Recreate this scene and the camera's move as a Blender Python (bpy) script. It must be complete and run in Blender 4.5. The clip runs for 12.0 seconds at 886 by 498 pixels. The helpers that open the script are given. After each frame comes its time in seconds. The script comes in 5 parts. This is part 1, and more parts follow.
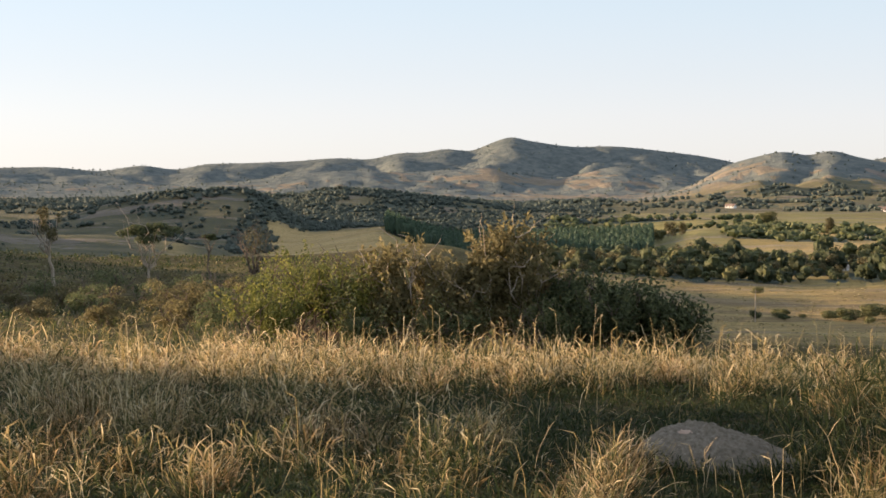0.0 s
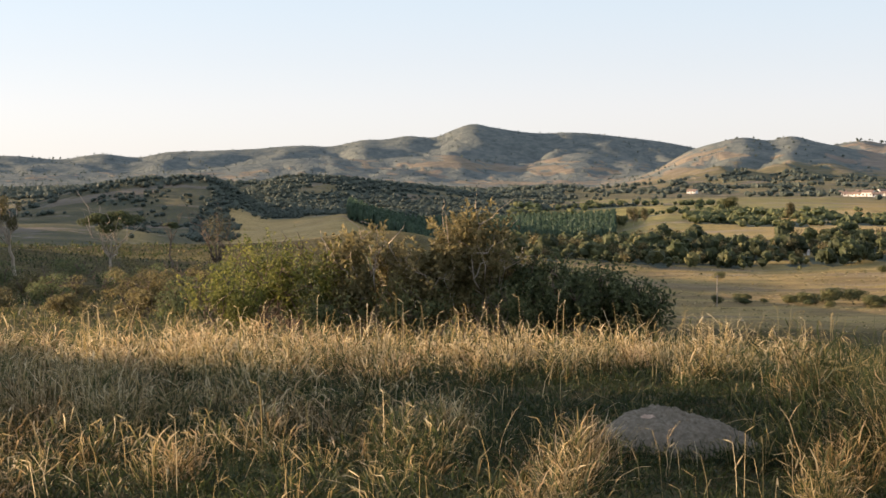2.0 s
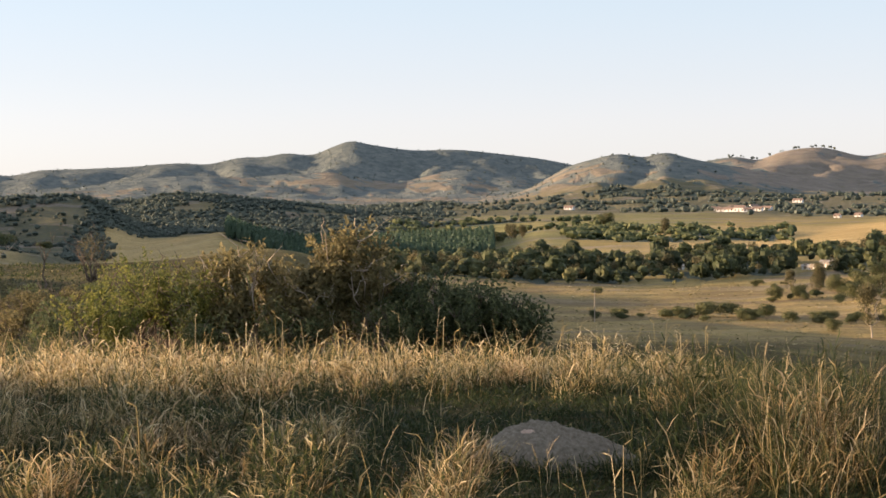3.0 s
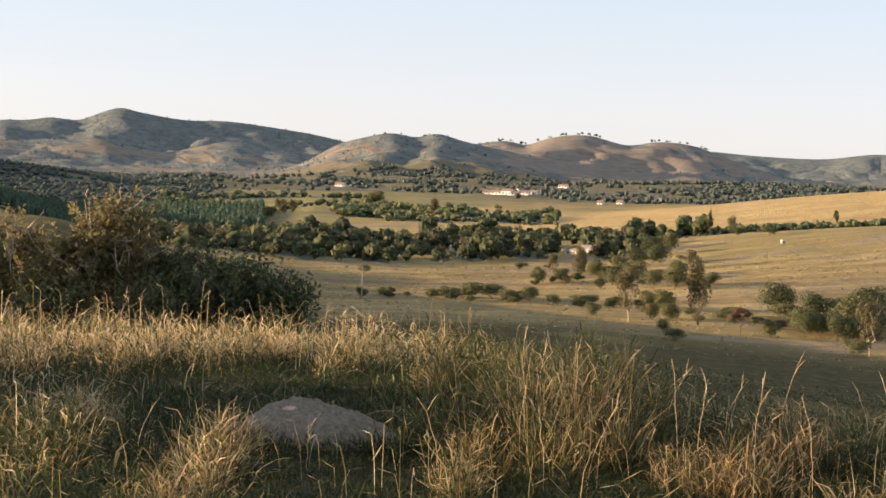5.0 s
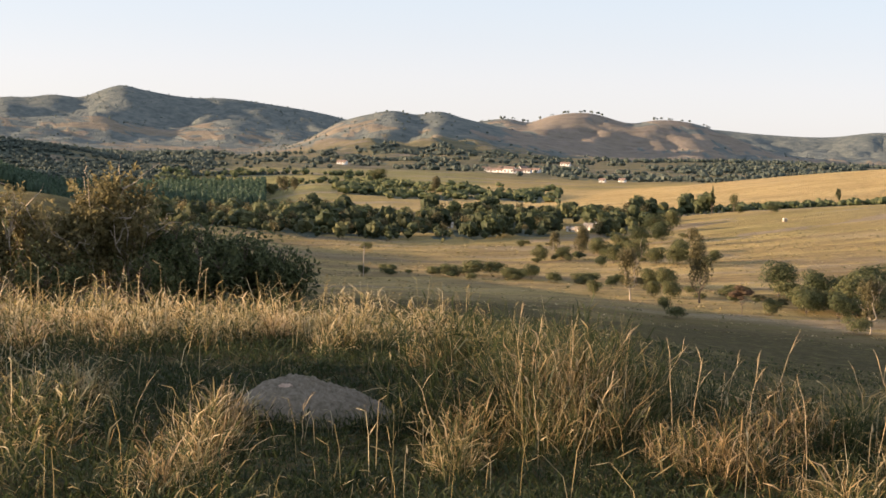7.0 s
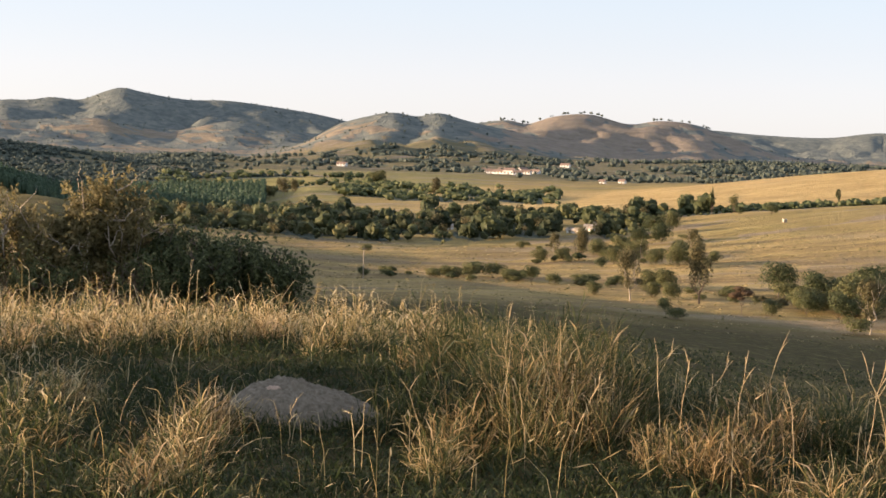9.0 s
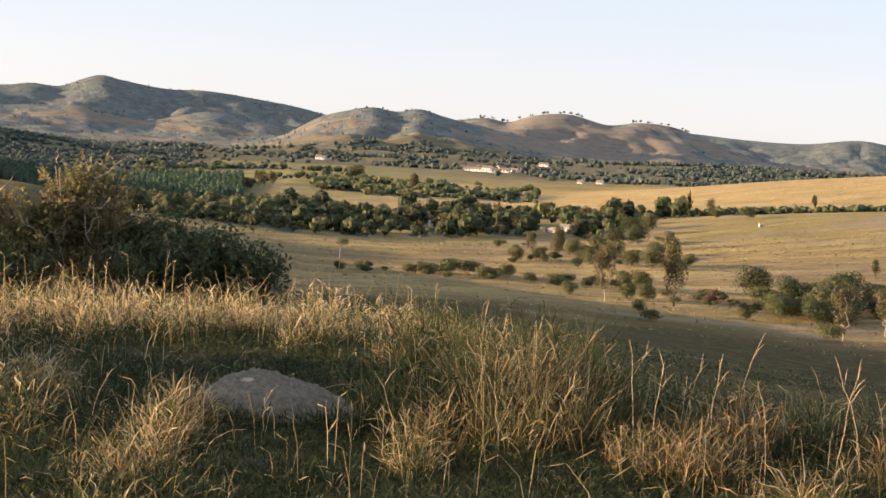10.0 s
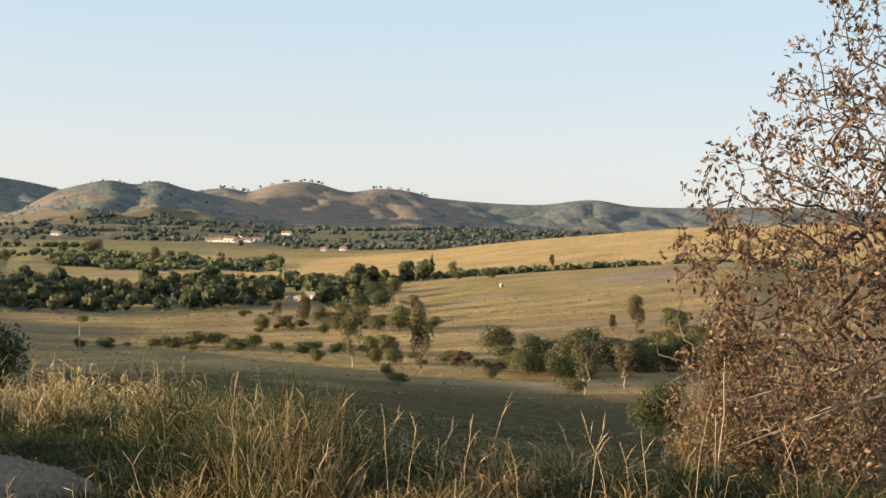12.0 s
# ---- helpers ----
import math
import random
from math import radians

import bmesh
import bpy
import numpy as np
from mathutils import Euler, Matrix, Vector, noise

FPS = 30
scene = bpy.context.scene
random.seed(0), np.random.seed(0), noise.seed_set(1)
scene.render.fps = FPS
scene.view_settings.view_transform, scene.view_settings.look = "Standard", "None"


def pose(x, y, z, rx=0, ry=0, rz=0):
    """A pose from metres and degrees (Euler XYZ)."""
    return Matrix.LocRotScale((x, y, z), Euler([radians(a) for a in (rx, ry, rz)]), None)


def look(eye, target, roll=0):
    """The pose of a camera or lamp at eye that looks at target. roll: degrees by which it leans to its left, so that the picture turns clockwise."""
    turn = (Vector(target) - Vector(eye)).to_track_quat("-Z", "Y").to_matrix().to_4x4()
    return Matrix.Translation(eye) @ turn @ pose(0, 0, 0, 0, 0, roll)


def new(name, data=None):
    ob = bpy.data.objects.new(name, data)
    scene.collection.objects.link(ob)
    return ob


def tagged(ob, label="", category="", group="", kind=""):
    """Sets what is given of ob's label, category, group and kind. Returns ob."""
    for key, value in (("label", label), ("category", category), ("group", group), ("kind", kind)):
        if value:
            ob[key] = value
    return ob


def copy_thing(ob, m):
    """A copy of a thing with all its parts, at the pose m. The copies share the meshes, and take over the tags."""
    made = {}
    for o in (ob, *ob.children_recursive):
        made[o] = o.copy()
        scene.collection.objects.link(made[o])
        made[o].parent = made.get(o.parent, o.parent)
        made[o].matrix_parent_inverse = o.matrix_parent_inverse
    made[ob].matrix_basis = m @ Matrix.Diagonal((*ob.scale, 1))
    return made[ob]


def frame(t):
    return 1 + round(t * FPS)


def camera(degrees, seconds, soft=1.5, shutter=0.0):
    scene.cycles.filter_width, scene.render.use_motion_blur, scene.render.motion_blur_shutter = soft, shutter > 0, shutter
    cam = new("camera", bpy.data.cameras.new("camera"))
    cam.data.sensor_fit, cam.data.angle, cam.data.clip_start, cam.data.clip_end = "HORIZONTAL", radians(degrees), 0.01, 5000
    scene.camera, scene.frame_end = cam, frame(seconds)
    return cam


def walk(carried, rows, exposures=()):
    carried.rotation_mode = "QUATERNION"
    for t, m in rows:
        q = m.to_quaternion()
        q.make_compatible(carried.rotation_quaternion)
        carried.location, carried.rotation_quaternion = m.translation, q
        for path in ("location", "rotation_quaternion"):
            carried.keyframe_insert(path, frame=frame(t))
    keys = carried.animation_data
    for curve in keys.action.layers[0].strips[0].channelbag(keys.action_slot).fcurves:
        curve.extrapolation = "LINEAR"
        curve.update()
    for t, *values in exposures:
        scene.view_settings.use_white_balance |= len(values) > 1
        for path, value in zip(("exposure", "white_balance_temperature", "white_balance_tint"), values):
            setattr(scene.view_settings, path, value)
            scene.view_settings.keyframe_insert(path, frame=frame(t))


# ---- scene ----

# ------------------------------------------------------------------ camera
# Filmed from the saddle: the eye is about 2.35 m over the knoll and mostly turns to the right.
cam = camera(33.0, 12.0, soft=1.65)
PATH = [  # t, x, y, z, yaw, pitch, roll
    (0.0, 0.00, 0.00, 2.35, -2.01, -2.12, -0.30),
    (0.5, 0.00, 0.00, 2.35, -1.78, -1.76, -0.33),
    (1.0, 0.00, 0.00, 2.35, -2.85, -2.06, 0.30),
    (1.5, 0.00, 0.00, 2.35, -3.04, -2.73, 0.03),
    (2.0, 0.00, 0.00, 2.35, -3.44, -2.62, -0.03),
    (2.5, 0.00, 0.00, 2.35, -5.25, -2.89, 0.71),
    (3.0, 0.00, 0.00, 2.35, -8.07, -1.97, 0.24),
    (3.5, 0.000, 0.00, 2.36, -11.76, -1.92, -0.57),
    (5.5, 0.020, 0.00, 2.36, -17.12, -2.88, -2.03),
    (6.0, 0.030, 0.00, 2.36, -17.02, -2.95, -1.60),
    (6.5, 0.050, 0.00, 2.36, -16.82, -3.23, -2.60),
    (7.0, 0.070, 0.00, 2.36, -16.73, -3.59, -2.13),
    (9.0, 0.185, 0.00, 2.36, -16.73, -3.53, -1.98),
    (9.5, 0.185, 0.00, 2.36, -17.78, -3.57, -2.31),
    (10.0, 0.170, 0.00, 2.36, -17.54, -3.63, -3.48),
    (10.5, 0.155, 0.00, 2.36, -18.09, -3.53, -2.80),
    (11.0, 0.150, 0.00, 2.36, -19.47, -3.18, -2.69),
    (11.5, 0.150, 0.00, 2.36, -24.26, -1.61, -2.34),
    (12.0, 0.150, 0.00, 2.36, -27.38, -0.61, -1.62),
]
walk(cam, [(t, pose(x, y, z, 90 + p, r, w)) for t, x, y, z, w, p, r in PATH],
     exposures=[(0.0, 1.42, 6500, 17), (5.0, 1.44, 6500, 19), (7.2, 1.44, 6500, 19), (9.0, 1.5, 6500, 19), (11.5, 1.48, 6500, 18), (12.0, 1.3, 6400, 13)])

# ------------------------------------------------------------------ sky and sun
SUN_BEARING = -72.0   # clockwise from straight ahead: low on the left
SUN_HEIGHT = 7.5
world = bpy.data.worlds.new("sky")
world.use_nodes = True
scene.world = world
sky = world.node_tree.nodes.new("ShaderNodeTexSky")
sky.sky_type, sky.sun_disc = "NISHITA", False
sky.sun_elevation, sky.sun_rotation = radians(SUN_HEIGHT), radians(SUN_BEARING)
sky.altitude, sky.air_density, sky.dust_density, sky.ozone_density = 700, 0.8, 1.0, 1.3
background = world.node_tree.nodes["Background"]
background.inputs["Strength"].default_value = 0.110
milky = world.node_tree.nodes.new("ShaderNodeHueSaturation")  # a hazy, whitish winter sky
milky.inputs["Saturation"].default_value = 0.65
# high thin haze: milky white over the horizon, clearing to blue overhead
way = world.node_tree.nodes.new("ShaderNodeTexCoord")
split = world.node_tree.nodes.new("ShaderNodeSeparateXYZ")
haze = world.node_tree.nodes.new("ShaderNodeValToRGB")
stops = [(0.0, (0.87, 0.87, 0.845)), (0.05, (0.865, 0.88, 0.875)), (0.16, (0.66, 0.865, 0.94)), (0.5, (0.68, 0.78, 0.88)), (1.0, (0.64, 0.74, 0.86))]
while len(haze.color_ramp.elements) < len(stops):
    haze.color_ramp.elements.new(0.5)
for e, (p, c) in zip(haze.color_ramp.elements, stops):
    e.position, e.color = p, (*c, 1)
bright = world.node_tree.nodes.new("ShaderNodeVectorMath")
bright.operation = "SCALE"
bright.inputs["Scale"].default_value = 3.3
veil = world.node_tree.nodes.new("ShaderNodeMix")
veil.data_type = "RGBA"
veil.inputs[0].default_value = 0.72
for end, start in [(split.inputs[0], way.outputs["Generated"]), (haze.inputs[0], split.outputs["Z"]), (bright.inputs[0], haze.outputs[0]), (milky.inputs["Color"], sky.outputs[0]),
                   (veil.inputs[6], milky.outputs[0]), (veil.inputs[7], bright.outputs[0]), (background.inputs["Color"], veil.outputs[2])]:
    world.node_tree.links.new(start, end)

b = radians(SUN_BEARING)
toward_sun = Vector((math.sin(b) * math.cos(radians(SUN_HEIGHT)), math.cos(b) * math.cos(radians(SUN_HEIGHT)), math.sin(radians(SUN_HEIGHT))))
sun = new("sun", bpy.data.lights.new("sun", "SUN"))
sun.data.energy, sun.data.angle, sun.data.color = 5.0, radians(0.6), (1.0, 0.73, 0.44)
sun.matrix_world = look(toward_sun * 100, (0, 0, 0))


# ------------------------------------------------------------------ materials
def material(name, roughness=0.8):
    m = bpy.data.materials.new(name)
    m.use_nodes = True
    nt = m.node_tree
    bsdf = nt.nodes["Principled BSDF"]
    bsdf.inputs["Roughness"].default_value = roughness
    bsdf.inputs["Specular IOR Level"].default_value = 0.25
    return m, nt, bsdf


def ramp(nt, source, stops):
    r = nt.nodes.new("ShaderNodeValToRGB")
    el = r.color_ramp.elements
    while len(el) < len(stops):
        el.new(0.5)
    for e, (p, c) in zip(el, stops):
        e.position, e.color = p, (*c, 1)
    nt.links.new(source, r.inputs["Fac"])
    return r.outputs["Color"]


def noise_out(nt, scale, detail=4, rough=0.6, stretch=(1, 1, 1), what="Fac"):
    g = nt.nodes.new("ShaderNodeNewGeometry")
    mp = nt.nodes.new("ShaderNodeMapping")
    mp.inputs["Scale"].default_value = stretch
    n = nt.nodes.new("ShaderNodeTexNoise")
    n.inputs["Scale"].default_value, n.inputs["Detail"].default_value, n.inputs["Roughness"].default_value = scale, detail, rough
    nt.links.new(g.outputs["Position"], mp.inputs["Vector"])
    nt.links.new(mp.outputs[0], n.inputs["Vector"])
    return n.outputs[what]


def mix(nt, fac, a, c):
    n = nt.nodes.new("ShaderNodeMix")
    n.data_type = "RGBA"
    for sock, v in ((n.inputs[0], fac), (n.inputs[6], a), (n.inputs[7], c)):
        if isinstance(v, (int, float)):
            sock.default_value = v
        elif isinstance(v, tuple):
            sock.default_value = (*v, 1)
        else:
            nt.links.new(v, sock)
    return n.outputs[2]


def maths(nt, op, a, c=0.0):
    n = nt.nodes.new("ShaderNodeMath")
    n.operation, n.use_clamp = op, op in ("ADD", "MULTIPLY")
    for sock, v in ((n.inputs[0], a), (n.inputs[1], c)):
        if isinstance(v, (int, float)):
            sock.default_value = v
        else:
            nt.links.new(v, sock)
    return n.outputs[0]


def attribute(nt, name):
    n = nt.nodes.new("ShaderNodeAttribute")
    n.attribute_name = name
    return n.outputs["Fac"]


def bump(nt, bsdf, height, strength, distance):
    n = nt.nodes.new("ShaderNodeBump")
    n.inputs["Strength"].default_value, n.inputs["Distance"].default_value = strength, distance
    nt.links.new(height, n.inputs["Height"])
    nt.links.new(n.outputs[0], bsdf.inputs["Normal"])


def leafy(name, stops, thin=0.3, rough=0.6, extra=None):
    """A leaf or grass material: a colour by each leaf's own tone, with some light coming through."""
    m, nt, bsdf = material(name, rough)
    bsdf.inputs["Specular IOR Level"].default_value = 0.18
    col = ramp(nt, attribute(nt, "tone"), stops)
    nt.links.new(col, bsdf.inputs["Base Color"])
    tr = nt.nodes.new("ShaderNodeBsdfTranslucent")
    nt.links.new(col, tr.inputs["Color"])
    mx = nt.nodes.new("ShaderNodeMixShader")
    mx.inputs[0].default_value = thin
    nt.links.new(bsdf.outputs[0], mx.inputs[1])
    nt.links.new(tr.outputs[0], mx.inputs[2])
    nt.links.new(mx.outputs[0], nt.nodes["Material Output"].inputs["Surface"])
    return m


def plain(name, c1, c2, scale, roughness=0.85, bump_size=0.0, stretch=(1, 1, 1)):
    m, nt, bsdf = material(name, roughness)
    n = noise_out(nt, scale, 6, 0.65, stretch)
    nt.links.new(ramp(nt, n, [(0.3, c1), (0.7, c2)]), bsdf.inputs["Base Color"])
    if bump_size:
        bump(nt, bsdf, n, 0.8, bump_size)
    return m


def ground_material():
    m, nt, bsdf = material("dry_pasture", 0.95)
    bsdf.inputs["Specular IOR Level"].default_value = 0.05
    fine = noise_out(nt, 0.35, 6, 0.75)
    broad = noise_out(nt, 0.022, 5, 0.6)
    canopy = noise_out(nt, 0.045, 5, 0.72)
    mid = noise_out(nt, 0.07, 7, 0.72, (0.45, 1, 1))
    gold = ramp(nt, mid, [(0.30, (0.37, 0.26, 0.115)), (0.55, (0.51, 0.37, 0.17)), (0.75, (0.61, 0.46, 0.23))])
    olive = ramp(nt, mid, [(0.30, (0.12, 0.115, 0.045)), (0.55, (0.20, 0.18, 0.07)), (0.75, (0.29, 0.23, 0.10))])
    green = ramp(nt, mid, [(0.30, (0.165, 0.168, 0.07)), (0.7, (0.30, 0.28, 0.125))])
    bare = ramp(nt, mid, [(0.30, (0.19, 0.158, 0.137)), (0.7, (0.34, 0.285, 0.245))])
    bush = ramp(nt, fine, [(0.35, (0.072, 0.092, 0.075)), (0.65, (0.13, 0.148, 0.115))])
    # far scrub turns paler and bluer: distance haze mixed into its colour
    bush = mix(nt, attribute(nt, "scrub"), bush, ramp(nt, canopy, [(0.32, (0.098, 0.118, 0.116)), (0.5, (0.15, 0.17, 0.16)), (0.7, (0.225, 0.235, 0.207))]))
    col = mix(nt, maths(nt, "MULTIPLY", broad, 0.9), olive, gold)
    col = mix(nt, attribute(nt, "gold"), col, gold)
    col = mix(nt, attribute(nt, "green"), col, green)
    col = mix(nt, attribute(nt, "bare"), col, bare)
    # dull grass, darkened and cooled to imitate shade and haze on the left hills
    dull = ramp(nt, mid, [(0.30, (0.085, 0.092, 0.066)), (0.5, (0.125, 0.122, 0.084)), (0.72, (0.22, 0.19, 0.125))])
    col = mix(nt, attribute(nt, "dull"), col, dull)
    # slope grass colour, kept dark to stand in for the slope's shade
    rank_shade = ramp(nt, noise_out(nt, 0.5, 6, 0.7), [(0.30, (0.044, 0.039, 0.018)), (0.55, (0.076, 0.064, 0.032)), (0.75, (0.13, 0.10, 0.053))])
    col = mix(nt, attribute(nt, "rank_shade"), col, rank_shade)
    near = noise_out(nt, 1.9, 5, 0.7)
    col = mix(nt, maths(nt, "MULTIPLY", maths(nt, "GREATER_THAN", near, 0.56), 0.35), col, olive)
    worn = maths(nt, "GREATER_THAN", noise_out(nt, 0.028, 5, 0.65, (0.4, 1.6, 1)), 0.565)
    worn = maths(nt, "MULTIPLY", worn, maths(nt, "MAXIMUM", maths(nt, "SUBTRACT", 0.6, maths(nt, "ADD", attribute(nt, "rank_shade"), maths(nt, "MULTIPLY", attribute(nt, "gold"), 0.5))), 0.0))
    col = mix(nt, maths(nt, "MULTIPLY", worn, 1.0), col, bare)
    tufts = maths(nt, "GREATER_THAN", noise_out(nt, 0.55, 3, 0.6), 0.585)
    col = mix(nt, maths(nt, "MULTIPLY", tufts, 0.55), col, olive)
    streak = ramp(nt, noise_out(nt, 0.05, 6, 0.7, (0.22, 1.7, 1)), [(0.42, (0, 0, 0)), (0.60, (1, 1, 1))])
    umber = ramp(nt, fine, [(0.30, (0.13, 0.095, 0.055)), (0.7, (0.26, 0.19, 0.11))])
    col = mix(nt, maths(nt, "MULTIPLY", maths(nt, "MULTIPLY", streak, attribute(nt, "floor")), 0.75), col, umber)
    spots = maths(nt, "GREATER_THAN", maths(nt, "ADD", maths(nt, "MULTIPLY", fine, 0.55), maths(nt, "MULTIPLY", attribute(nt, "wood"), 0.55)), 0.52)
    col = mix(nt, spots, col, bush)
    nt.links.new(col, bsdf.inputs["Base Color"])
    rough = maths(nt, "ADD", maths(nt, "MULTIPLY", fine, 0.10), maths(nt, "MULTIPLY", mid, 0.36))
    rough = maths(nt, "ADD", rough, maths(nt, "MULTIPLY", maths(nt, "MULTIPLY", canopy, attribute(nt, "wood")), 0.54))
    bump(nt, bsdf, rough, 0.8, 13.0)
    return m


GROUND = ground_material()
GRASS = leafy("dry_grass", [(0.0, (0.030, 0.043, 0.017)), (0.3, (0.084, 0.102, 0.036)), (0.5, (0.195, 0.165, 0.072)), (0.75, (0.47, 0.35, 0.16)), (1.0, (0.78, 0.65, 0.41))], 0.45, 0.5)
RUST_GRASS = leafy("rusty_dry_grass", [(0.0, (0.035, 0.036, 0.012)), (0.3, (0.11, 0.08, 0.03)), (0.5, (0.235, 0.16, 0.072)), (0.75, (0.43, 0.305, 0.15)), (1.0, (0.62, 0.46, 0.285))], 0.4, 0.55)
YELLOW_GREEN = leafy("yellow_green_leaves", [(0.0, (0.048, 0.060, 0.017)), (0.5, (0.132, 0.148, 0.037)), (1.0, (0.27, 0.26, 0.075))], 0.45)
OLIVE_BROWN = leafy("olive_brown_leaves", [(0.0, (0.068, 0.060, 0.029)), (0.5, (0.165, 0.144, 0.066)), (1.0, (0.30, 0.25, 0.125))], 0.5)
DARK_GREEN = leafy("dark_green_leaves", [(0.0, (0.039, 0.0507, 0.0273)), (0.6, (0.0878, 0.105, 0.0488)), (1.0, (0.17, 0.183, 0.0833))], 0.4, 0.6)
DULL_GREEN = leafy("dull_green_leaves", [(0.0, (0.0594, 0.0814, 0.0418)), (0.5, (0.13, 0.154, 0.0704)), (1.0, (0.248, 0.244, 0.11))], 0.4)
VALLEY_GREEN = leafy("valley_leaves", [(0.0, (0.058, 0.069, 0.032)), (0.5, (0.122, 0.128, 0.054)), (1.0, (0.225, 0.21, 0.092))], 0.25)
PALE_OLIVE = leafy("pale_olive_leaves", [(0.0, (0.065, 0.064, 0.034)), (0.5, (0.13, 0.118, 0.058)), (1.0, (0.25, 0.205, 0.10))], 0.3)
DRY_LEAF = leafy("dry_brown_leaves", [(0.0, (0.055, 0.036, 0.026)), (0.4, (0.13, 0.084, 0.052)), (0.75, (0.22, 0.15, 0.088)), (1.0, (0.32, 0.24, 0.15))], 0.25)
TAN_LEAF = leafy("tan_dry_leaves", [(0.0, (0.11, 0.082, 0.04)), (0.5, (0.23, 0.175, 0.085)), (1.0, (0.40, 0.31, 0.16))], 0.35)
PLANTATION = leafy("plantation_leaves", [(0.0, (0.048, 0.084, 0.0576)), (0.5, (0.072, 0.114, 0.072)), (1.0, (0.108, 0.156, 0.084))], 0.35)
# hill and far woods greyed, blued and lightened: haze put into leaf colour
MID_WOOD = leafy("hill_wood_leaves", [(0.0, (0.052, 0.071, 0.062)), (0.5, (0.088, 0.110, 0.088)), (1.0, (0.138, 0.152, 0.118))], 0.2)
HAZED_WOOD = leafy("hazed_far_wood_leaves", [(0.0, (0.099, 0.127, 0.116)), (0.5, (0.143, 0.171, 0.141)), (1.0, (0.209, 0.22, 0.165))], 0.3)
BARK = plain("grey_bark", (0.07, 0.052, 0.038), (0.20, 0.155, 0.12), 9, 0.9, 0.01, (1, 1, 0.3))
DARK_BARK = plain("dark_twig_bark", (0.045, 0.034, 0.028), (0.125, 0.096, 0.078), 9, 0.9, 0.006, (1, 1, 0.3))
PALE_BARK = plain("pale_bark", (0.24, 0.20, 0.15), (0.46, 0.39, 0.31), 4, 0.85, 0.01, (1, 1, 0.3))
ROCK = plain("grey_earth_crust", (0.135, 0.115, 0.085), (0.30, 0.26, 0.20), 22, 0.97, 0.05)
CLAY = plain("broken_clay", (0.36, 0.25, 0.18), (0.56, 0.43, 0.34), 40, 0.95, 0.01)
PLASTER = plain("white_plaster", (0.62, 0.61, 0.59), (0.78, 0.77, 0.75), 0.6, 0.8)
OLD_WALL = plain("stained_old_wall", (0.26, 0.22, 0.18), (0.48, 0.43, 0.37), 0.8, 0.9)
TERRACOTTA = plain("clay_roof_tiles", (0.20, 0.13, 0.10), (0.32, 0.24, 0.19), 0.9, 0.9)
GLASS = plain("dark_window_glass", (0.02, 0.02, 0.025), (0.04, 0.04, 0.05), 1.0, 0.15)
STRAW = plain("dry_straw", (0.42, 0.30, 0.15), (0.66, 0.52, 0.32), 14, 0.6)
WOOD_GREY = plain("weathered_wood", (0.16, 0.13, 0.10), (0.36, 0.31, 0.25), 5, 0.9, 0.004, (1, 1, 0.2))


# ------------------------------------------------------------------ mesh helpers
class Geo:
    """Collects vertices, faces and a tone for each vertex, for one mesh."""

    def __init__(self):
        self.v, self.t, self.quads, self.tris, self.n = [], [], [], [], 0

    def add(self, verts, quads=None, tris=None, tone=0.5):
        verts = np.asarray(verts, float).reshape(-1, 3)
        self.v.append(verts)
        self.t.append(np.broadcast_to(np.asarray(tone, float), (len(verts),)))
        if quads is not None and len(quads):
            self.quads.append(np.asarray(quads, int).reshape(-1, 4) + self.n)
        if tris is not None and len(tris):
            self.tris.append(np.asarray(tris, int).reshape(-1, 3) + self.n)
        self.n += len(verts)

    def mesh(self, name, mat, smooth=False):
        me = bpy.data.meshes.new(name)
        v = np.concatenate(self.v)
        q = np.concatenate(self.quads) if self.quads else np.zeros((0, 4), int)
        t = np.concatenate(self.tris) if self.tris else np.zeros((0, 3), int)
        loops = np.concatenate([q.ravel(), t.ravel()])
        starts = np.concatenate([np.arange(len(q)) * 4, len(q) * 4 + np.arange(len(t)) * 3])
        me.vertices.add(len(v)), me.loops.add(len(loops)), me.polygons.add(len(starts))
        me.vertices.foreach_set("co", v.astype(np.float32).ravel())
        me.loops.foreach_set("vertex_index", loops.astype(np.int32))
        me.polygons.foreach_set("loop_start", starts.astype(np.int32))
        me.polygons.foreach_set("use_smooth", np.full(len(starts), smooth))
        a = me.attributes.new("tone", "FLOAT", "POINT")
        a.data.foreach_set("value", np.concatenate(self.t).astype(np.float32))
        me.materials.append(mat)
        me.update(calc_edges=True)
        me.validate()
        return me


def part(name, geo, mat, parent=None, label="", smooth=False):
    ob = new(name, geo.mesh(name, mat, smooth) if isinstance(geo, Geo) else geo)
    ob.parent = parent
    return tagged(ob, label)


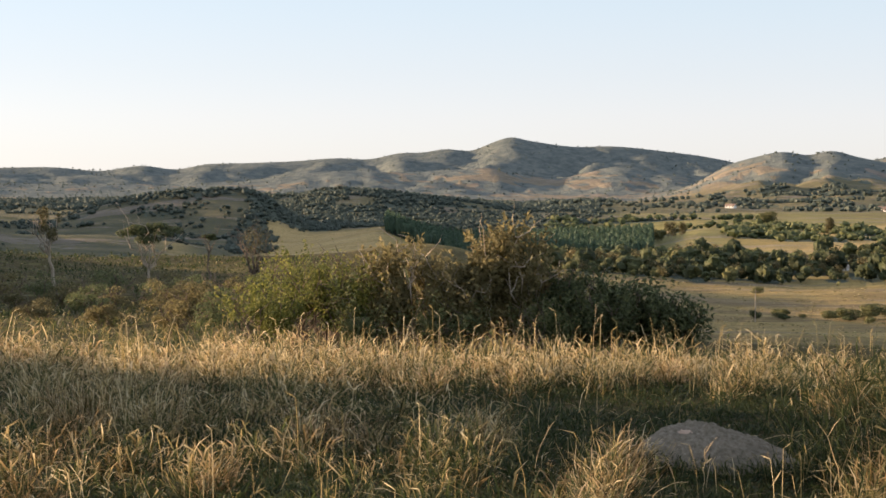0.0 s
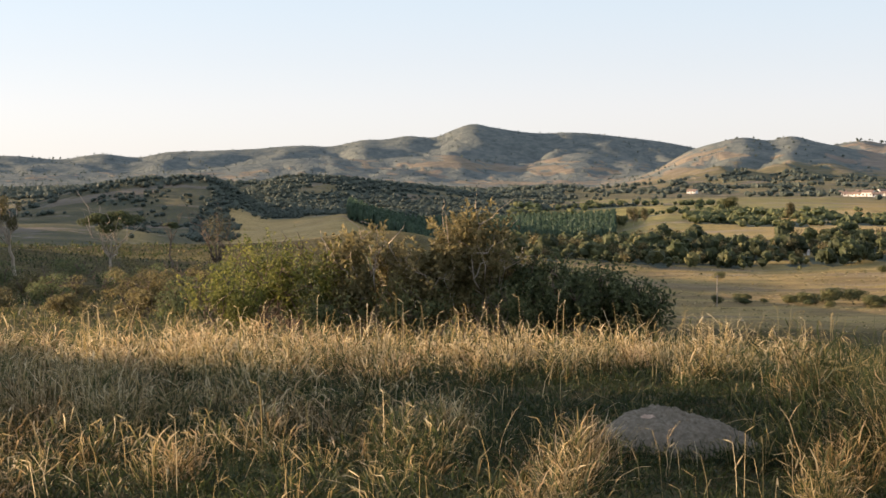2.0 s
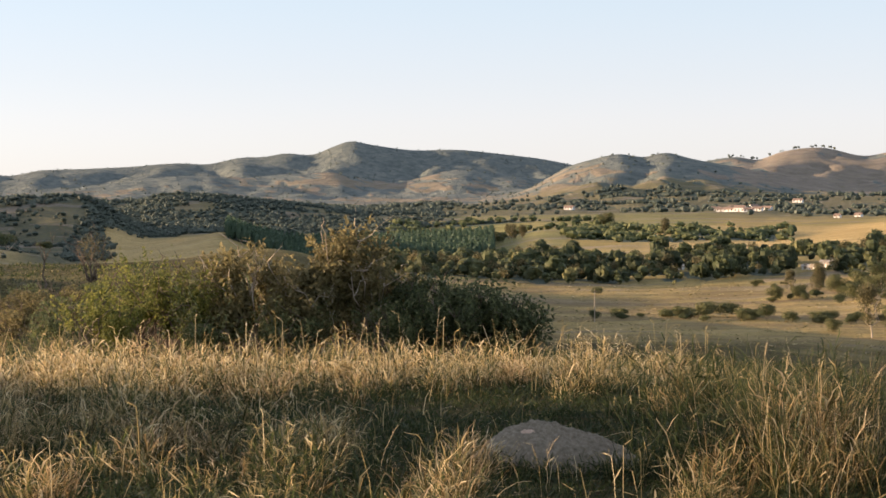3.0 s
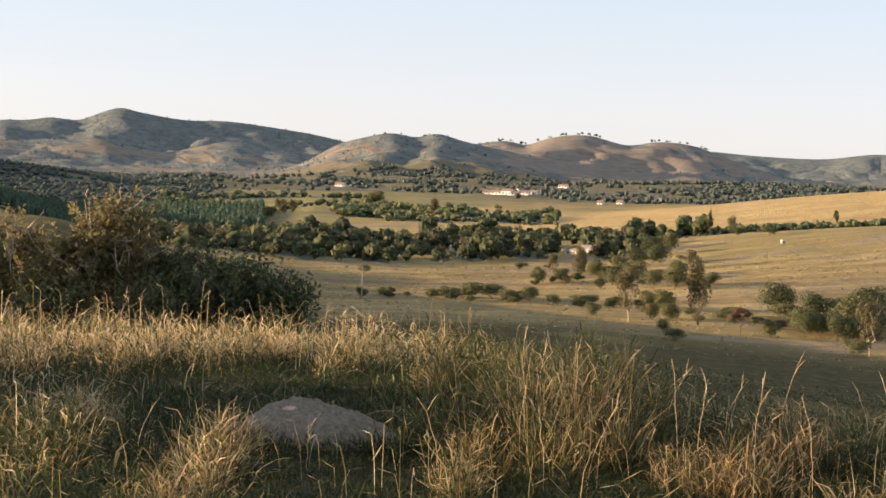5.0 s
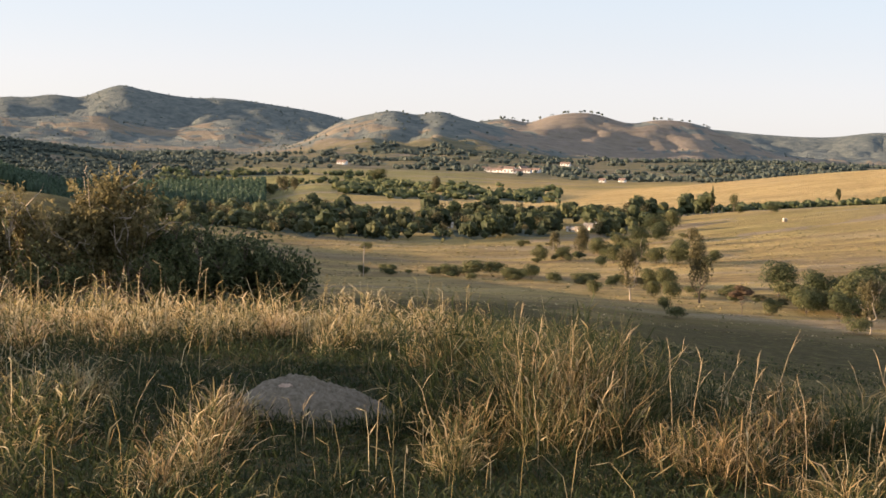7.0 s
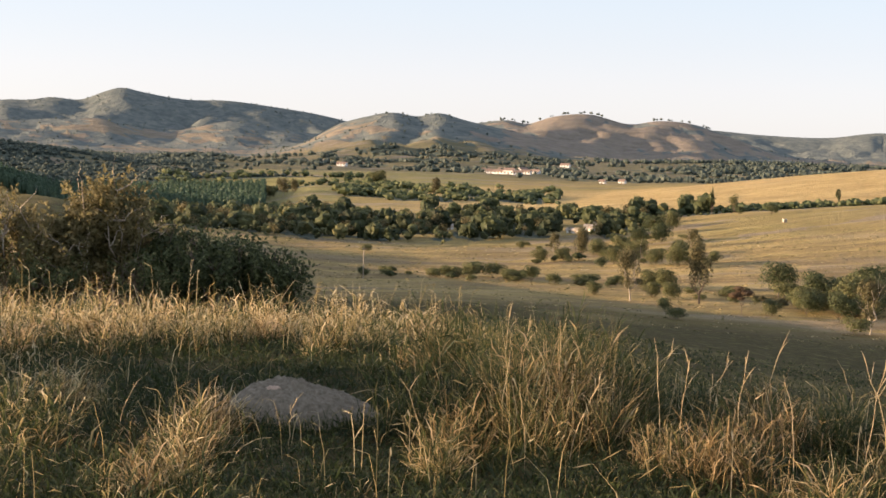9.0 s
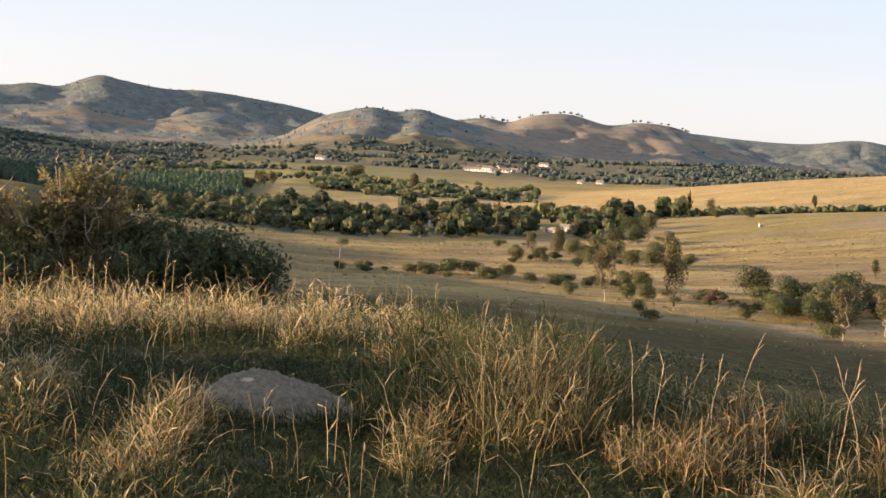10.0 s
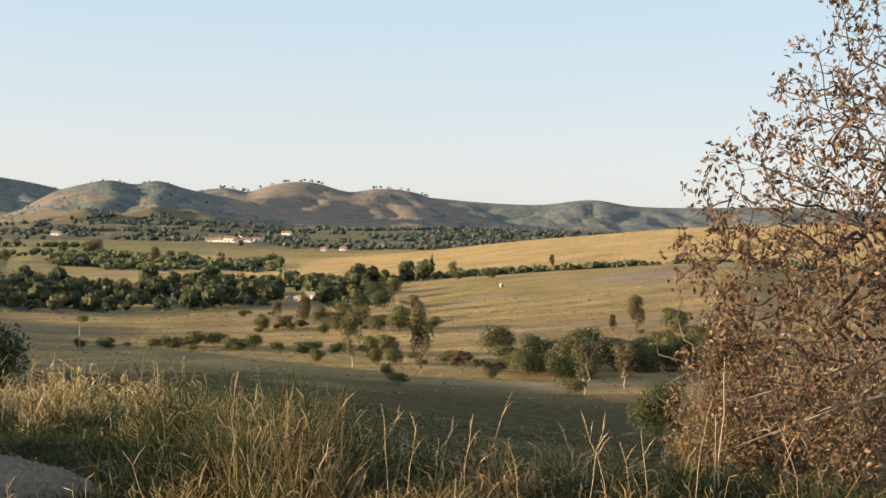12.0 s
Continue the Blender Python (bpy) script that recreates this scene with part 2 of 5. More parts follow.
def tube(geo, pts, radii, sides=5, tone=0.5):
    pts = np.asarray(pts, float)
    n = len(pts)
    d = np.gradient(pts, axis=0)
    d /= np.linalg.norm(d, axis=1)[:, None] + 1e-9
    ref = np.where(np.abs(d[:, 2:3]) > 0.9, [[1.0, 0, 0]], [[0, 0, 1.0]])
    a = np.cross(d, ref)
    a /= np.linalg.norm(a, axis=1)[:, None] + 1e-9
    c = np.cross(d, a)
    ang = np.arange(sides) * 2 * np.pi / sides
    ring = a[:, None] * np.cos(ang)[None, :, None] + c[:, None] * np.sin(ang)[None, :, None]
    v = pts[:, None] + ring * np.asarray(radii, float)[:, None, None]
    i, j = np.meshgrid(np.arange(n - 1), np.arange(sides), indexing="ij")
    k = (j + 1) % sides
    q = np.stack([i * sides + j, i * sides + k, (i + 1) * sides + k, (i + 1) * sides + j], -1).reshape(-1, 4)
    geo.add(v, q, tone=tone)
    geo.add(v[-1], tris=[(0, m, m + 1) for m in range(1, sides - 1)], tone=tone)


def leaves(geo, pos, nrm, size, rng, aspect=0.55, tone=None, droop=0.0):
    """Pointed folded leaves: two triangles each, at pos, facing about nrm."""
    n = len(pos)
    nrm = nrm / (np.linalg.norm(nrm, axis=1)[:, None] + 1e-9)
    r = rng.normal(size=(n, 3))
    r[:, 2] -= droop
    a = r - nrm * np.sum(r * nrm, 1)[:, None]
    a /= np.linalg.norm(a, axis=1)[:, None] + 1e-9
    c = np.cross(nrm, a)
    s = np.broadcast_to(size, (n,))[:, None]
    fold = nrm * s * 0.12
    v = np.stack([pos - a * s * 0.5, pos + c * s * aspect * 0.5 + fold, pos + a * s * 0.5, pos - c * s * aspect * 0.5 + fold], 1)
    k = np.arange(n)[:, None] * 4
    if tone is None:
        tone = rng.random(n)
    geo.add(v, tris=np.concatenate([k + [0, 1, 2], k + [0, 2, 3]]), tone=np.repeat(tone, 4))


def crown_points(rng, n, centre, half, lumps, lump=0.42, fill=0.25):
    """Points and normals over a cloud of lumps inside an ellipsoid: an uneven outline with gaps."""
    d = rng.normal(size=(lumps, 3))
    d /= np.linalg.norm(d, axis=1)[:, None]
    cen = d * (rng.random((lumps, 1)) ** 0.5) * (1 - lump * 0.7)
    rad = lump * rng.uniform(0.6, 1.15, lumps)
    w = rng.choice(lumps, n, p=rad ** 2 / np.sum(rad ** 2))
    e = rng.normal(size=(n, 3))
    e[:, 2] += 0.35
    e /= np.linalg.norm(e, axis=1)[:, None]
    rr = np.where(rng.random(n) < fill, rng.random(n), rng.uniform(0.8, 1.08, n))
    p = cen[w] + e * (rad[w] * rr)[:, None]
    return np.asarray(centre) + p * np.asarray(half), e + rng.normal(size=(n, 3)) * 0.3


def limb(rng, start, end, r0, r1, geo, sides=5, wob=0.08, steps=6, sag=0.0):
    t = np.linspace(0, 1, steps)[:, None]
    p = np.asarray(start) * (1 - t) + np.asarray(end) * t
    L = np.linalg.norm(np.asarray(end) - np.asarray(start))
    p[1:-1] += rng.normal(size=(steps - 2, 3)) * L * wob * 0.5
    p[:, 2] += sag * L * np.sin(np.pi * t[:, 0])
    tube(geo, p, np.linspace(r0, r1, steps), sides)
    return p


# ------------------------------------------------------------------ the land
def at(u, r):
    """Plan position at a bearing (degrees clockwise from straight ahead) and a distance."""
    a = np.radians(u)
    return r * np.sin(a), r * np.cos(a)


def smooth(a, lo, hi):
    t = np.clip((a - lo) / (hi - lo), 0, 1)
    return t * t * (3 - 2 * t)


def curve(x, pairs):
    """A rounded line through a few (place, value) pairs."""
    xs, ys = np.array(pairs, float).T
    i = np.clip(np.searchsorted(xs, x) - 1, 0, len(xs) - 2)
    m = np.gradient(ys, xs)
    h = xs[i + 1] - xs[i]
    t = np.clip((x - xs[i]) / h, 0, 1)
    return (ys[i] * (1 + 2 * t) * (1 - t) ** 2 + m[i] * h * t * (1 - t) ** 2 + ys[i + 1] * t * t * (3 - 2 * t) + m[i + 1] * h * t * t * (t - 1))


def wavy(x, y, scale, seed=0):
    """Rolling noise of about -1 to 1 from crossed sine waves."""
    rng = np.random.default_rng(seed)
    out = np.zeros_like(np.asarray(x, float))
    for k in range(9):
        a, f = rng.uniform(0, 2 * np.pi), rng.uniform(0.5, 2.2) * 2 * np.pi / scale
        out += np.sin((x * np.cos(a) + y * np.sin(a)) * f + rng.uniform(0, 6.28) + 1.3 * np.sin((x * np.sin(a) - y * np.cos(a)) * f * 0.6 + k)) / (0.8 + f * scale / 12)
    return out / 4.2


# base height along three bearings: log-distance profiles of the knoll, its slope and the valley
LEFT = [(0, 0), (12, 0.0), (22, -0.3), (40, -1.6), (90, -3.3), (150, -4.4), (260, -9.0), (350, -13.2), (450, -20), (600, -25), (800, -25), (1200, -18), (2000, -10), (5000, 0)]
MIDDLE = [(0, 0), (12, 0.0), (19, -0.15), (32, -1.5), (60, -4.6), (120, -10.5), (200, -18), (300, -25), (360, -27), (520, -27), (800, -21), (1200, -13), (1600, -9), (5000, 5)]
RIGHT = [(0, 0), (10, 0.0), (13.5, -0.18), (17, -0.8), (22, -1.8), (40, -4.4), (100, -12.5), (200, -22), (280, -26.8), (360, -27.5), (450, -26), (600, -24), (900, -18), (1600, -6), (5000, 10)]


def by_distance(r, pairs):
    return curve(np.log(r + 6), [(math.log(a + 6), z) for a, z in pairs])


# ridges: distance, reach in front, reach behind, roughness, then (bearing, height of the crest)
RIDGES = [
    (800, 190, 160, 0.5, [(-9, -40), (-4.5, -27), (-1.5, -19), (-0.3, -15.5), (1.0, -23), (2.5, -32), (13, -45)]),
    (600, 170, 120, 0.6, [(19, -40), (23, -27), (26, -22), (28, -19), (30, -16.5), (33.4, -12.8), (36.4, -10), (38.5, -8.8), (40.5, -12), (44, -16), (50, -24)]),
    (900, 230, 260, 0.5, [(11, -45), (14.9, -31), (17.9, -26), (21.6, -20), (25.8, -10.8), (29.9, -2), (33.3, 4), (36.3, 9), (42, 14), (50, 16)]),
    # next two: left ends raised out of view, added to shade the hills
    (620, 70, 130, 2.5, [(-40, 30), (-24, 22), (-17, -9), (-14, -14.5), (-10, -15.5), (-8, -18.5), (-6.5, -22), (-5, -32)]),
    (1000, 90, 150, 12.0, [(-40, 60), (-24, 42), (-17, -8), (-14, -18.5), (-12, -13), (-10.4, -4.5), (-8.5, 2), (-6.2, 4), (-5.2, 2), (-4.2, -7), (-3, -24)]),
    (1250, 110, 220, 7.0, [(-6, -20), (-4.2, -8), (-2.8, 4), (-1, 5), (1, 1), (2.5, -3), (4.5, -9), (7.8, -13), (10, -20), (13, -30)]),
    (1600, 200, 280, 6.0, [(-20, -8), (-12, -8), (-6, -2), (0, 0), (3, -6), (5, -10), (7.8, -5), (10, -12), (13, -25)]),
    (1750, 300, 250, 2.5, [(12, -20), (17, -4), (21, -2), (24, 2), (28, 6), (32, 6), (38, 8), (46, 6)]),
    (2300, 480, 380, 11.0, [(9, -10), (11.5, 18), (12.8, 48), (13.8, 60), (14.8, 67.5), (15.7, 63), (16.6, 69), (17.3, 62), (18.1, 52), (19.5, 38), (21, 20), (24, 5)]),
    (2700, 420, 400, 13.0, [(15, 30), (18, 65), (19.25, 72), (19.9, 67), (20.8, 80), (22.2, 87.5), (23.9, 72), (24.8, 79), (26.2, 75), (27.5, 55), (29, 32), (32, 15)]),
    (2900, 330, 300, 10.0, [(-18, 20), (-12, 14), (-6, 20), (-2, 44), (1, 40), (4, 48), (6, 30), (9, 52), (11, 40), (13, 22), (16, 0)]),
    (3600, 480, 600, 14.0, [(-20, 50), (-14.5, 57), (-12.6, 59), (-10.8, 52), (-9.4, 64), (-8, 57), (-7, 69), (-5.8, 72), (-3.7, 78), (-2, 86), (-0.9, 84), (0.5, 100), (1.2, 101), (2, 109), (3.2, 108), (3.9, 126), (4.5, 138), (5.4, 129), (7.1, 116), (8.4, 117.5), (10.5, 105), (12.2, 90), (13.2, 76), (15, 50), (18, 30)]),
    (4600, 500, 300, 8.0, [(16, 40), (22, 80), (26.8, 110), (28.8, 100), (31.1, 98), (33.1, 116), (34.6, 101), (36.7, 100), (40, 108), (46, 95)]),
]


def height(x, y):
    x, y = np.asarray(x, float), np.asarray(y, float)
    r = np.hypot(x, y) + 1e-6
    u = np.degrees(np.arctan2(x, y))
    wl = 1 - smooth(u, -2 + 4 * smooth(r, 100, 250), 13)
    wr = smooth(u, 16, 34)
    z = by_distance(r, LEFT) * wl + by_distance(r, RIGHT) * wr + by_distance(r, MIDDLE) * (1 - wl - wr)
    z = z * np.where(np.abs(u) > 60, 1 - 0.6 * smooth(np.abs(u), 60, 110), 1)
    z -= 7.0 * smooth(u, 0.5, 2.5) * (1 - smooth(u, 9, 12)) * smooth(r, 560, 720) * (1 - smooth(r, 960, 1080))
    z += wavy(x, y, 9, 3) * 0.07 * smooth(r, 3, 12) + wavy(x, y, 45, 4) * 0.35 * smooth(r, 30, 120)
    z += wavy(x, y, 160, 5) * 1.1 * smooth(r, 150, 400) * (1 - 0.6 * smooth(u, 12, 22) * (1 - smooth(r, 480, 700)))
    # unseen swell at the left, added to shade the near grass and mound
    z += (1.0 + 1.5 * smooth(y, 15.2, 16.8)) * np.exp(-((x + 9.5) / 2.4) ** 2) * (1 - smooth(y, 19.2, 21.6)) * smooth(y, 2, 10)
    # hidden rise behind the thicket, added to lengthen the shadow on the slope
    z += 2.5 * np.exp(-((u - 1) / 3.5) ** 2 - ((r - 275) / 60) ** 2)
    # two unseen hills out at the left, added to shade the left hillsides
    z += 68 * np.exp(-((x + 345) / 50) ** 2 - ((y - 850) / 140) ** 2)
    z += 47 * np.exp(-((x + 400) / 60) ** 2 - ((y - 1060) / 110) ** 2)
    # unseen hump at the left, added to shade the slope past the brow
    z += 8.6 * np.exp(-((x + 54) / 15) ** 2 - ((y - 95) / 48) ** 2)
    for rc, front, back, rough, line in RIDGES:
        crest = curve(np.clip(u, line[0][0], line[-1][0]), line)
        k = (r - rc) / np.where(r < rc, front, back)
        g = np.exp(-np.abs(k) ** 1.6 * 1.25)
        floor_z = z
        rise = np.maximum(crest - floor_z, 0)
        edge = smooth(u, line[0][0] - 3, line[0][0] + 1) * (1 - smooth(u, line[-1][0] - 1, line[-1][0] + 8))
        gully = 1 - (1 - g) * 0.55 * np.clip(rough / 12, 0.08, 1) * (1 + 0.8 * wavy(u * rc / 57, r * 0.5, 0.06 * rc + 60, int(rc)) + 0.8 * wavy(x, y, 150, int(rc) + 1))
        lift = rise * edge * g * np.clip(gully, 0.2, 1.1)
        if rc >= 2300:
            spurs = np.abs(wavy(u * rc / 57, r * 0.35, 330, int(rc) + 2)) + 0.5 * np.abs(wavy(x, y, 130, int(rc) + 3))
            lift = lift * (1 - 0.9 * (1 - g) * g ** 0.3 * np.clip(1 - 2.2 * spurs, 0, 1))
        z = z + lift
    return z


def spot(u, r, u0, r0, du, dr):
    return np.exp(-((u - u0) / du) ** 2 - ((r - r0) / dr) ** 2)


def cover(x, y):
    """Land cover: how wooded, how golden, how green, how bare each place is."""
    r = np.hypot(x, y)
    u = np.degrees(np.arctan2(x, y))
    n0, n1, n2, n3 = wavy(x, y, 24, 10), wavy(x, y, 60, 11), wavy(x, y, 220, 12), wavy(x, y, 600, 13)
    box = lambda a, lo, hi, s: smooth(a, lo - s, lo + s) * (1 - smooth(a, hi - s, hi + s))
    uj, rj = u + 0.45 * n1 + 0.25 * n0, r + 28 * n1 + 14 * n0
    wood = np.zeros_like(r)
    # the valley wood, its outliers and the hedges
    valley = box(u, 6, 24.2, 0.8) * box(r, 510 + 34 * smooth(u, 16, 20) + n1 * 38 + n2 * 14 + n0 * 16, 618 + n2 * 15 + n0 * 14 + n1 * 10, 8) * smooth(n1 + 0.5 * n2 + 0.5 * n0, -0.55, 0.05)
    wood = np.maximum(wood, valley)
    wood = np.maximum(wood, box(u, 8.5, 13.5, 0.8) * box(rj, 610, 665, 10) * smooth(n1, -0.3, 0.3))
    wood = np.maximum(wood, box(u, 16, 45, 1) * box(r, 648 + n1 * 8, 676 + n1 * 8, 6) * smooth(n1, -0.7, 0.0))
    wood = np.maximum(wood, box(u, -0.2, 10.2, 0.25) * box(r, 742 + 6 * np.sin(u * 2), 965, 8))
    wood = np.maximum(wood, box(uj, 12.3, 20.8, 0.9) * box(rj + 30 * n2, 820, 950, 20) * smooth(n1 + 0.5 * n2 + 0.5 * n0, -0.45, 0.2))
    # dark wooded hills: the long crest, the crease beside it and the spur in front of the mountain
    wood = np.maximum(wood, box(uj, -5.5, -3.3, 0.3) * box(rj, 872, 1075, 18) * (0.9 + 0.1 * n1))
    wood = np.maximum(wood, box(uj, -8.6, -5.3, 0.3) * box(rj, 982, 1075, 10) * smooth(n1 + n0, -0.9, 0.0))
    # thin wood added to darken a bare slope that only lies in shade
    wood = np.maximum(wood, 0.22 * box(uj, -8.2, -5.3, 0.5) * box(rj, 840, 985, 25) * smooth(n0 + n1, -0.2, 0.5))
    wood = np.maximum(wood, box(uj, -6.2, -4.3, 0.3) * box(rj, 690, 890, 25))
    wood = np.maximum(wood, box(uj, -10.2, -7.6, 0.3) * box(rj, 975, 1010, 7) * smooth(n1, -0.5, 0.1))
    spur = box(uj, -4.4, 8.2 + 0.004 * (1250 - r), 0.4) * box(rj, 968, 1290, 20)
    wood = np.maximum(wood, spur * smooth(n1 + 0.6 * n2 + 0.45, -0.25, 0.25))
    wood = np.maximum(wood, box(r, 1290, 1950, 40) * (1 - smooth(u, 7, 9)) * smooth(n2 + 0.6 * n1, -0.4, 0.1))
    wood = np.maximum(wood, 0.5 * (1 - smooth(u, -8, -7)) * box(r, 380, 1010, 40) * smooth(n1 + 0.5 * n2, 0.25, 0.5))
    # groves behind the meadow and round the village
    wood = np.maximum(wood, box(r, 1150, 2100, 40) * smooth(u, 8, 11) * smooth(n1 + 0.7 * n2 + 0.3 * n0, 0.30, 0.42))
    wood = np.maximum(wood, box(rj, 1190, 1420, 20) * box(uj, 15.5, 22.5, 0.8) * smooth(n1 + 0.3 * n2 + 0.3 * n0, -0.05, 0.12))
    wood = np.maximum(wood, box(r, 1480, 1800, 40) * box(u, 21.5, 46, 1.5) * smooth(n2 + 0.6 * n1 + 0.3 * n0, 0.0, 0.15))
    # scrub of the far hills: dense on the mountain, broken on the slopes below it
    wood = np.maximum(wood, smooth(r, 1950, 2150) * smooth(n2 + 0.7 * n1 + 0.4 * n0 + 0.30 + 0.35 * (1 - smooth(u, -2, 4)) - 0.75 * box(u, 19.2, 28, 1.2) - 0.1 * n3, -0.1, 0.45))
    wood = np.maximum(wood, smooth(r + 60 * n2, 2930, 3080) * (1 - smooth(u, 14, 17)) * smooth(u, -3.5, -1.5))
    wood = np.maximum(wood, smooth(r, 3080, 3250) * (0.55 + 0.45 * smooth(n2 + 0.4 * n1, -0.5, 0.1)) * (1 - smooth(u, -3.5, -1.5)))
    wood = np.maximum(wood, 0.9 * smooth(r, 4000, 4150))
    wood = np.maximum(wood, smooth(r, 1950, 2100) * (box(u, 14.6, 19, 0.7) * smooth(n1 + n2, -1.2, -0.4) + 0.85 * box(u, 11.8, 14.6, 0.7) * smooth(n1 + n2, -0.6, 0.0)))
    # clearings and meadows
    meadow = np.maximum(box(uj, 7.8, 13, 0.4) * box(rj, 790, 1290, 14), box(uj, 12.5, 18.5, 0.4) * box(rj, 975, 1290, 14))
    wood = wood * (1 - 0.97 * meadow)
    hedge = np.maximum(box(r, 898 + 2 * u, 908 + 2 * u, 3) * box(u, 9, 13.5, 0.5), box(r, 985 - 2 * u, 995 - 2 * u, 3) * box(u, 10, 15, 0.5))
    hedge = np.maximum(hedge, box(r, 1060 + u, 1072 + u, 3) * box(u, 8, 14, 0.5))
    wood = np.maximum(wood, hedge * smooth(n0 + n1, -0.7, 0.0))
    wood = wood * (1 - box(uj, -4.6, -0.3, 0.2) * box(r, 650, 945, 25))
    wood = wood * (1 - 0.95 * smooth(u, 10, 11) * box(rj, 700, 800, 10)) * (1 - smooth(uj, 21.2, 22.5) * box(r, 690, 1010, 14))
    clear = 1.6 * spot(u, r, 19.5, 1220, 1.7, 85) + 1.4 * spot(u, r, 23.3, 1130, 1.0, 50) + 1.5 * spot(u, r, 22.0, 580, 0.8, 45) + 1.4 * spot(u, r, 12.9, 1360, 0.8, 60) + 1.4 * spot(u, r, 21.5, 1530, 0.6, 70)
    clear = clear + 1.5 * spot(u, r, 0.3, 1085, 0.8, 32) + 1.5 * spot(u, r, 6.6, 1190, 1.6, 26) + 1.5 * spot(u, r, 2.6, 1185, 1.0, 12) + 1.3 * spot(u, r, -1.6, 1180, 0.7, 14) + 1.3 * spot(u, r, -2.6, 1085, 0.5, 14)
    clear = np.clip(clear, 0, 1)
    wood = wood * (1 - 0.97 * clear)
    gold = np.maximum(smooth(u, 14, 17) * box(r, 685, 1000, 20), box(u, -5, -0.3, 0.6) * box(r, 620, 960, 50))
    gold = np.maximum(gold, 0.4 * box(r, 290, 500, 30) * smooth(u, 5, 12))
    gold = np.maximum(gold, 0.8 * spot(u, r, -8.2, 640, 0.8, 110))
    gold = np.maximum(gold, smooth(r, 1000, 1100) * smooth(n2 - 0.3 * n1, 0.25, 0.65) * 0.6 * (1 - smooth(r, 1700, 1900)))
    green = np.maximum(0.75 * meadow * smooth(n2 + n1, -1.1, 0.1), 0.10 * box(r, 480, 620, 30) * smooth(u, 24, 27))
    bare = box(u, 18, 30, 1.5) * smooth(r, 1950, 2150) * 0.85 + 0.9 * smooth(r, 1900, 2100)
    bare = bare + 0.7 * np.clip(1.3 * spot(u, r, 35.6, 556, 1.9, 26), 0, 1) + 0.5 * smooth(n1 + 0.5 * n2, 0.35, 0.6) * box(r, 380, 500, 20) * smooth(u, 18, 22) + 0.5 * clear * (1 - smooth(u, 9, 11))
    dull = smooth(r, 1050, 1250) * (1 - 0.8 * np.clip(bare, 0, 1)) * (1 - 0.75 * np.clip(gold, 0, 1)) * (1 - np.clip(green, 0, 1)) * 0.9
    # the left hills take the darkened dull colour in place of shade
    dull = np.maximum(dull, (1 - smooth(u, -2, 0)) * box(r, 170, 1050, 40) * (1 - box(u, -5, -0.3, 0.6) * box(r, 660, 960, 50)) * (1 - np.clip(gold, 0, 1)))
    # rank half-green grass from knoll to pasture, its colour darkened to paint shade
    rank_shade = (1 - smooth(r + 16 * n1 + 26 * n2, 235, 285)) * (0.95 - 0.2 * smooth(n1, 0.2, 0.7))
    # the distance mask past 1.9 km brings in the hazed scrub colour
    return [np.clip(a, 0, 1) for a in (wood, gold, green, bare, dull, rank_shade, smooth(r, 1900, 2100), smooth(u, 5, 9) * smooth(r, 225, 280) * (1 - 0.55 * smooth(r, 470, 520)) * (1 - smooth(r, 640, 700)))]


def build_ground():
    us = np.concatenate([np.arange(-20, 48, 0.22), np.arange(48, 340, 2.0)])
    rs = np.concatenate([[0.6, 2, 4], np.geomspace(6, 1000, 190), np.linspace(1006, 4960, 180)])
    U, R = np.meshgrid(us, rs)
    X, Y = at(U, R)
    Z = height(X, Y)
    g = Geo()
    n, m = U.shape
    i, j = np.meshgrid(np.arange(n - 1), np.arange(m), indexing="ij")
    k = (j + 1) % m
    quads = np.stack([i * m + j, i * m + k, (i + 1) * m + k, (i + 1) * m + j], -1).reshape(-1, 4)
    g.add(np.stack([X, Y, Z], -1).reshape(-1, 3), quads[:, ::-1])
    g.add([(0, 0, float(Z[0].mean()))])
    g.tris.append(np.array([((j + 1) % m, j, n * m) for j in range(m)])[:, ::-1])
    me = g.mesh("ground", GROUND, smooth=True)
    for name, vals in zip(("wood", "gold", "green", "bare", "dull", "rank_shade", "scrub", "floor"), cover(X.ravel(), Y.ravel())):
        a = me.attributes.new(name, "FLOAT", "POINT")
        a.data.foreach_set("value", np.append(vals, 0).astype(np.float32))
    ob = new("ground", me)
    tagged(ob, "grassy knoll falling to a wide dry valley with far hills", "ground", kind="structure")


build_ground()


# ------------------------------------------------------------------ woods too far to count
def crown_template(rng, n, half, lumps, size, lift):
    p, e = crown_points(rng, n, (0, 0, lift), half, lumps, 0.5)
    g = Geo()
    leaves(g, p, e, rng.uniform(0.7, 1.3, n) * size, rng, 0.8)
    return np.concatenate(g.v), np.concatenate(g.tris), np.concatenate(g.t)


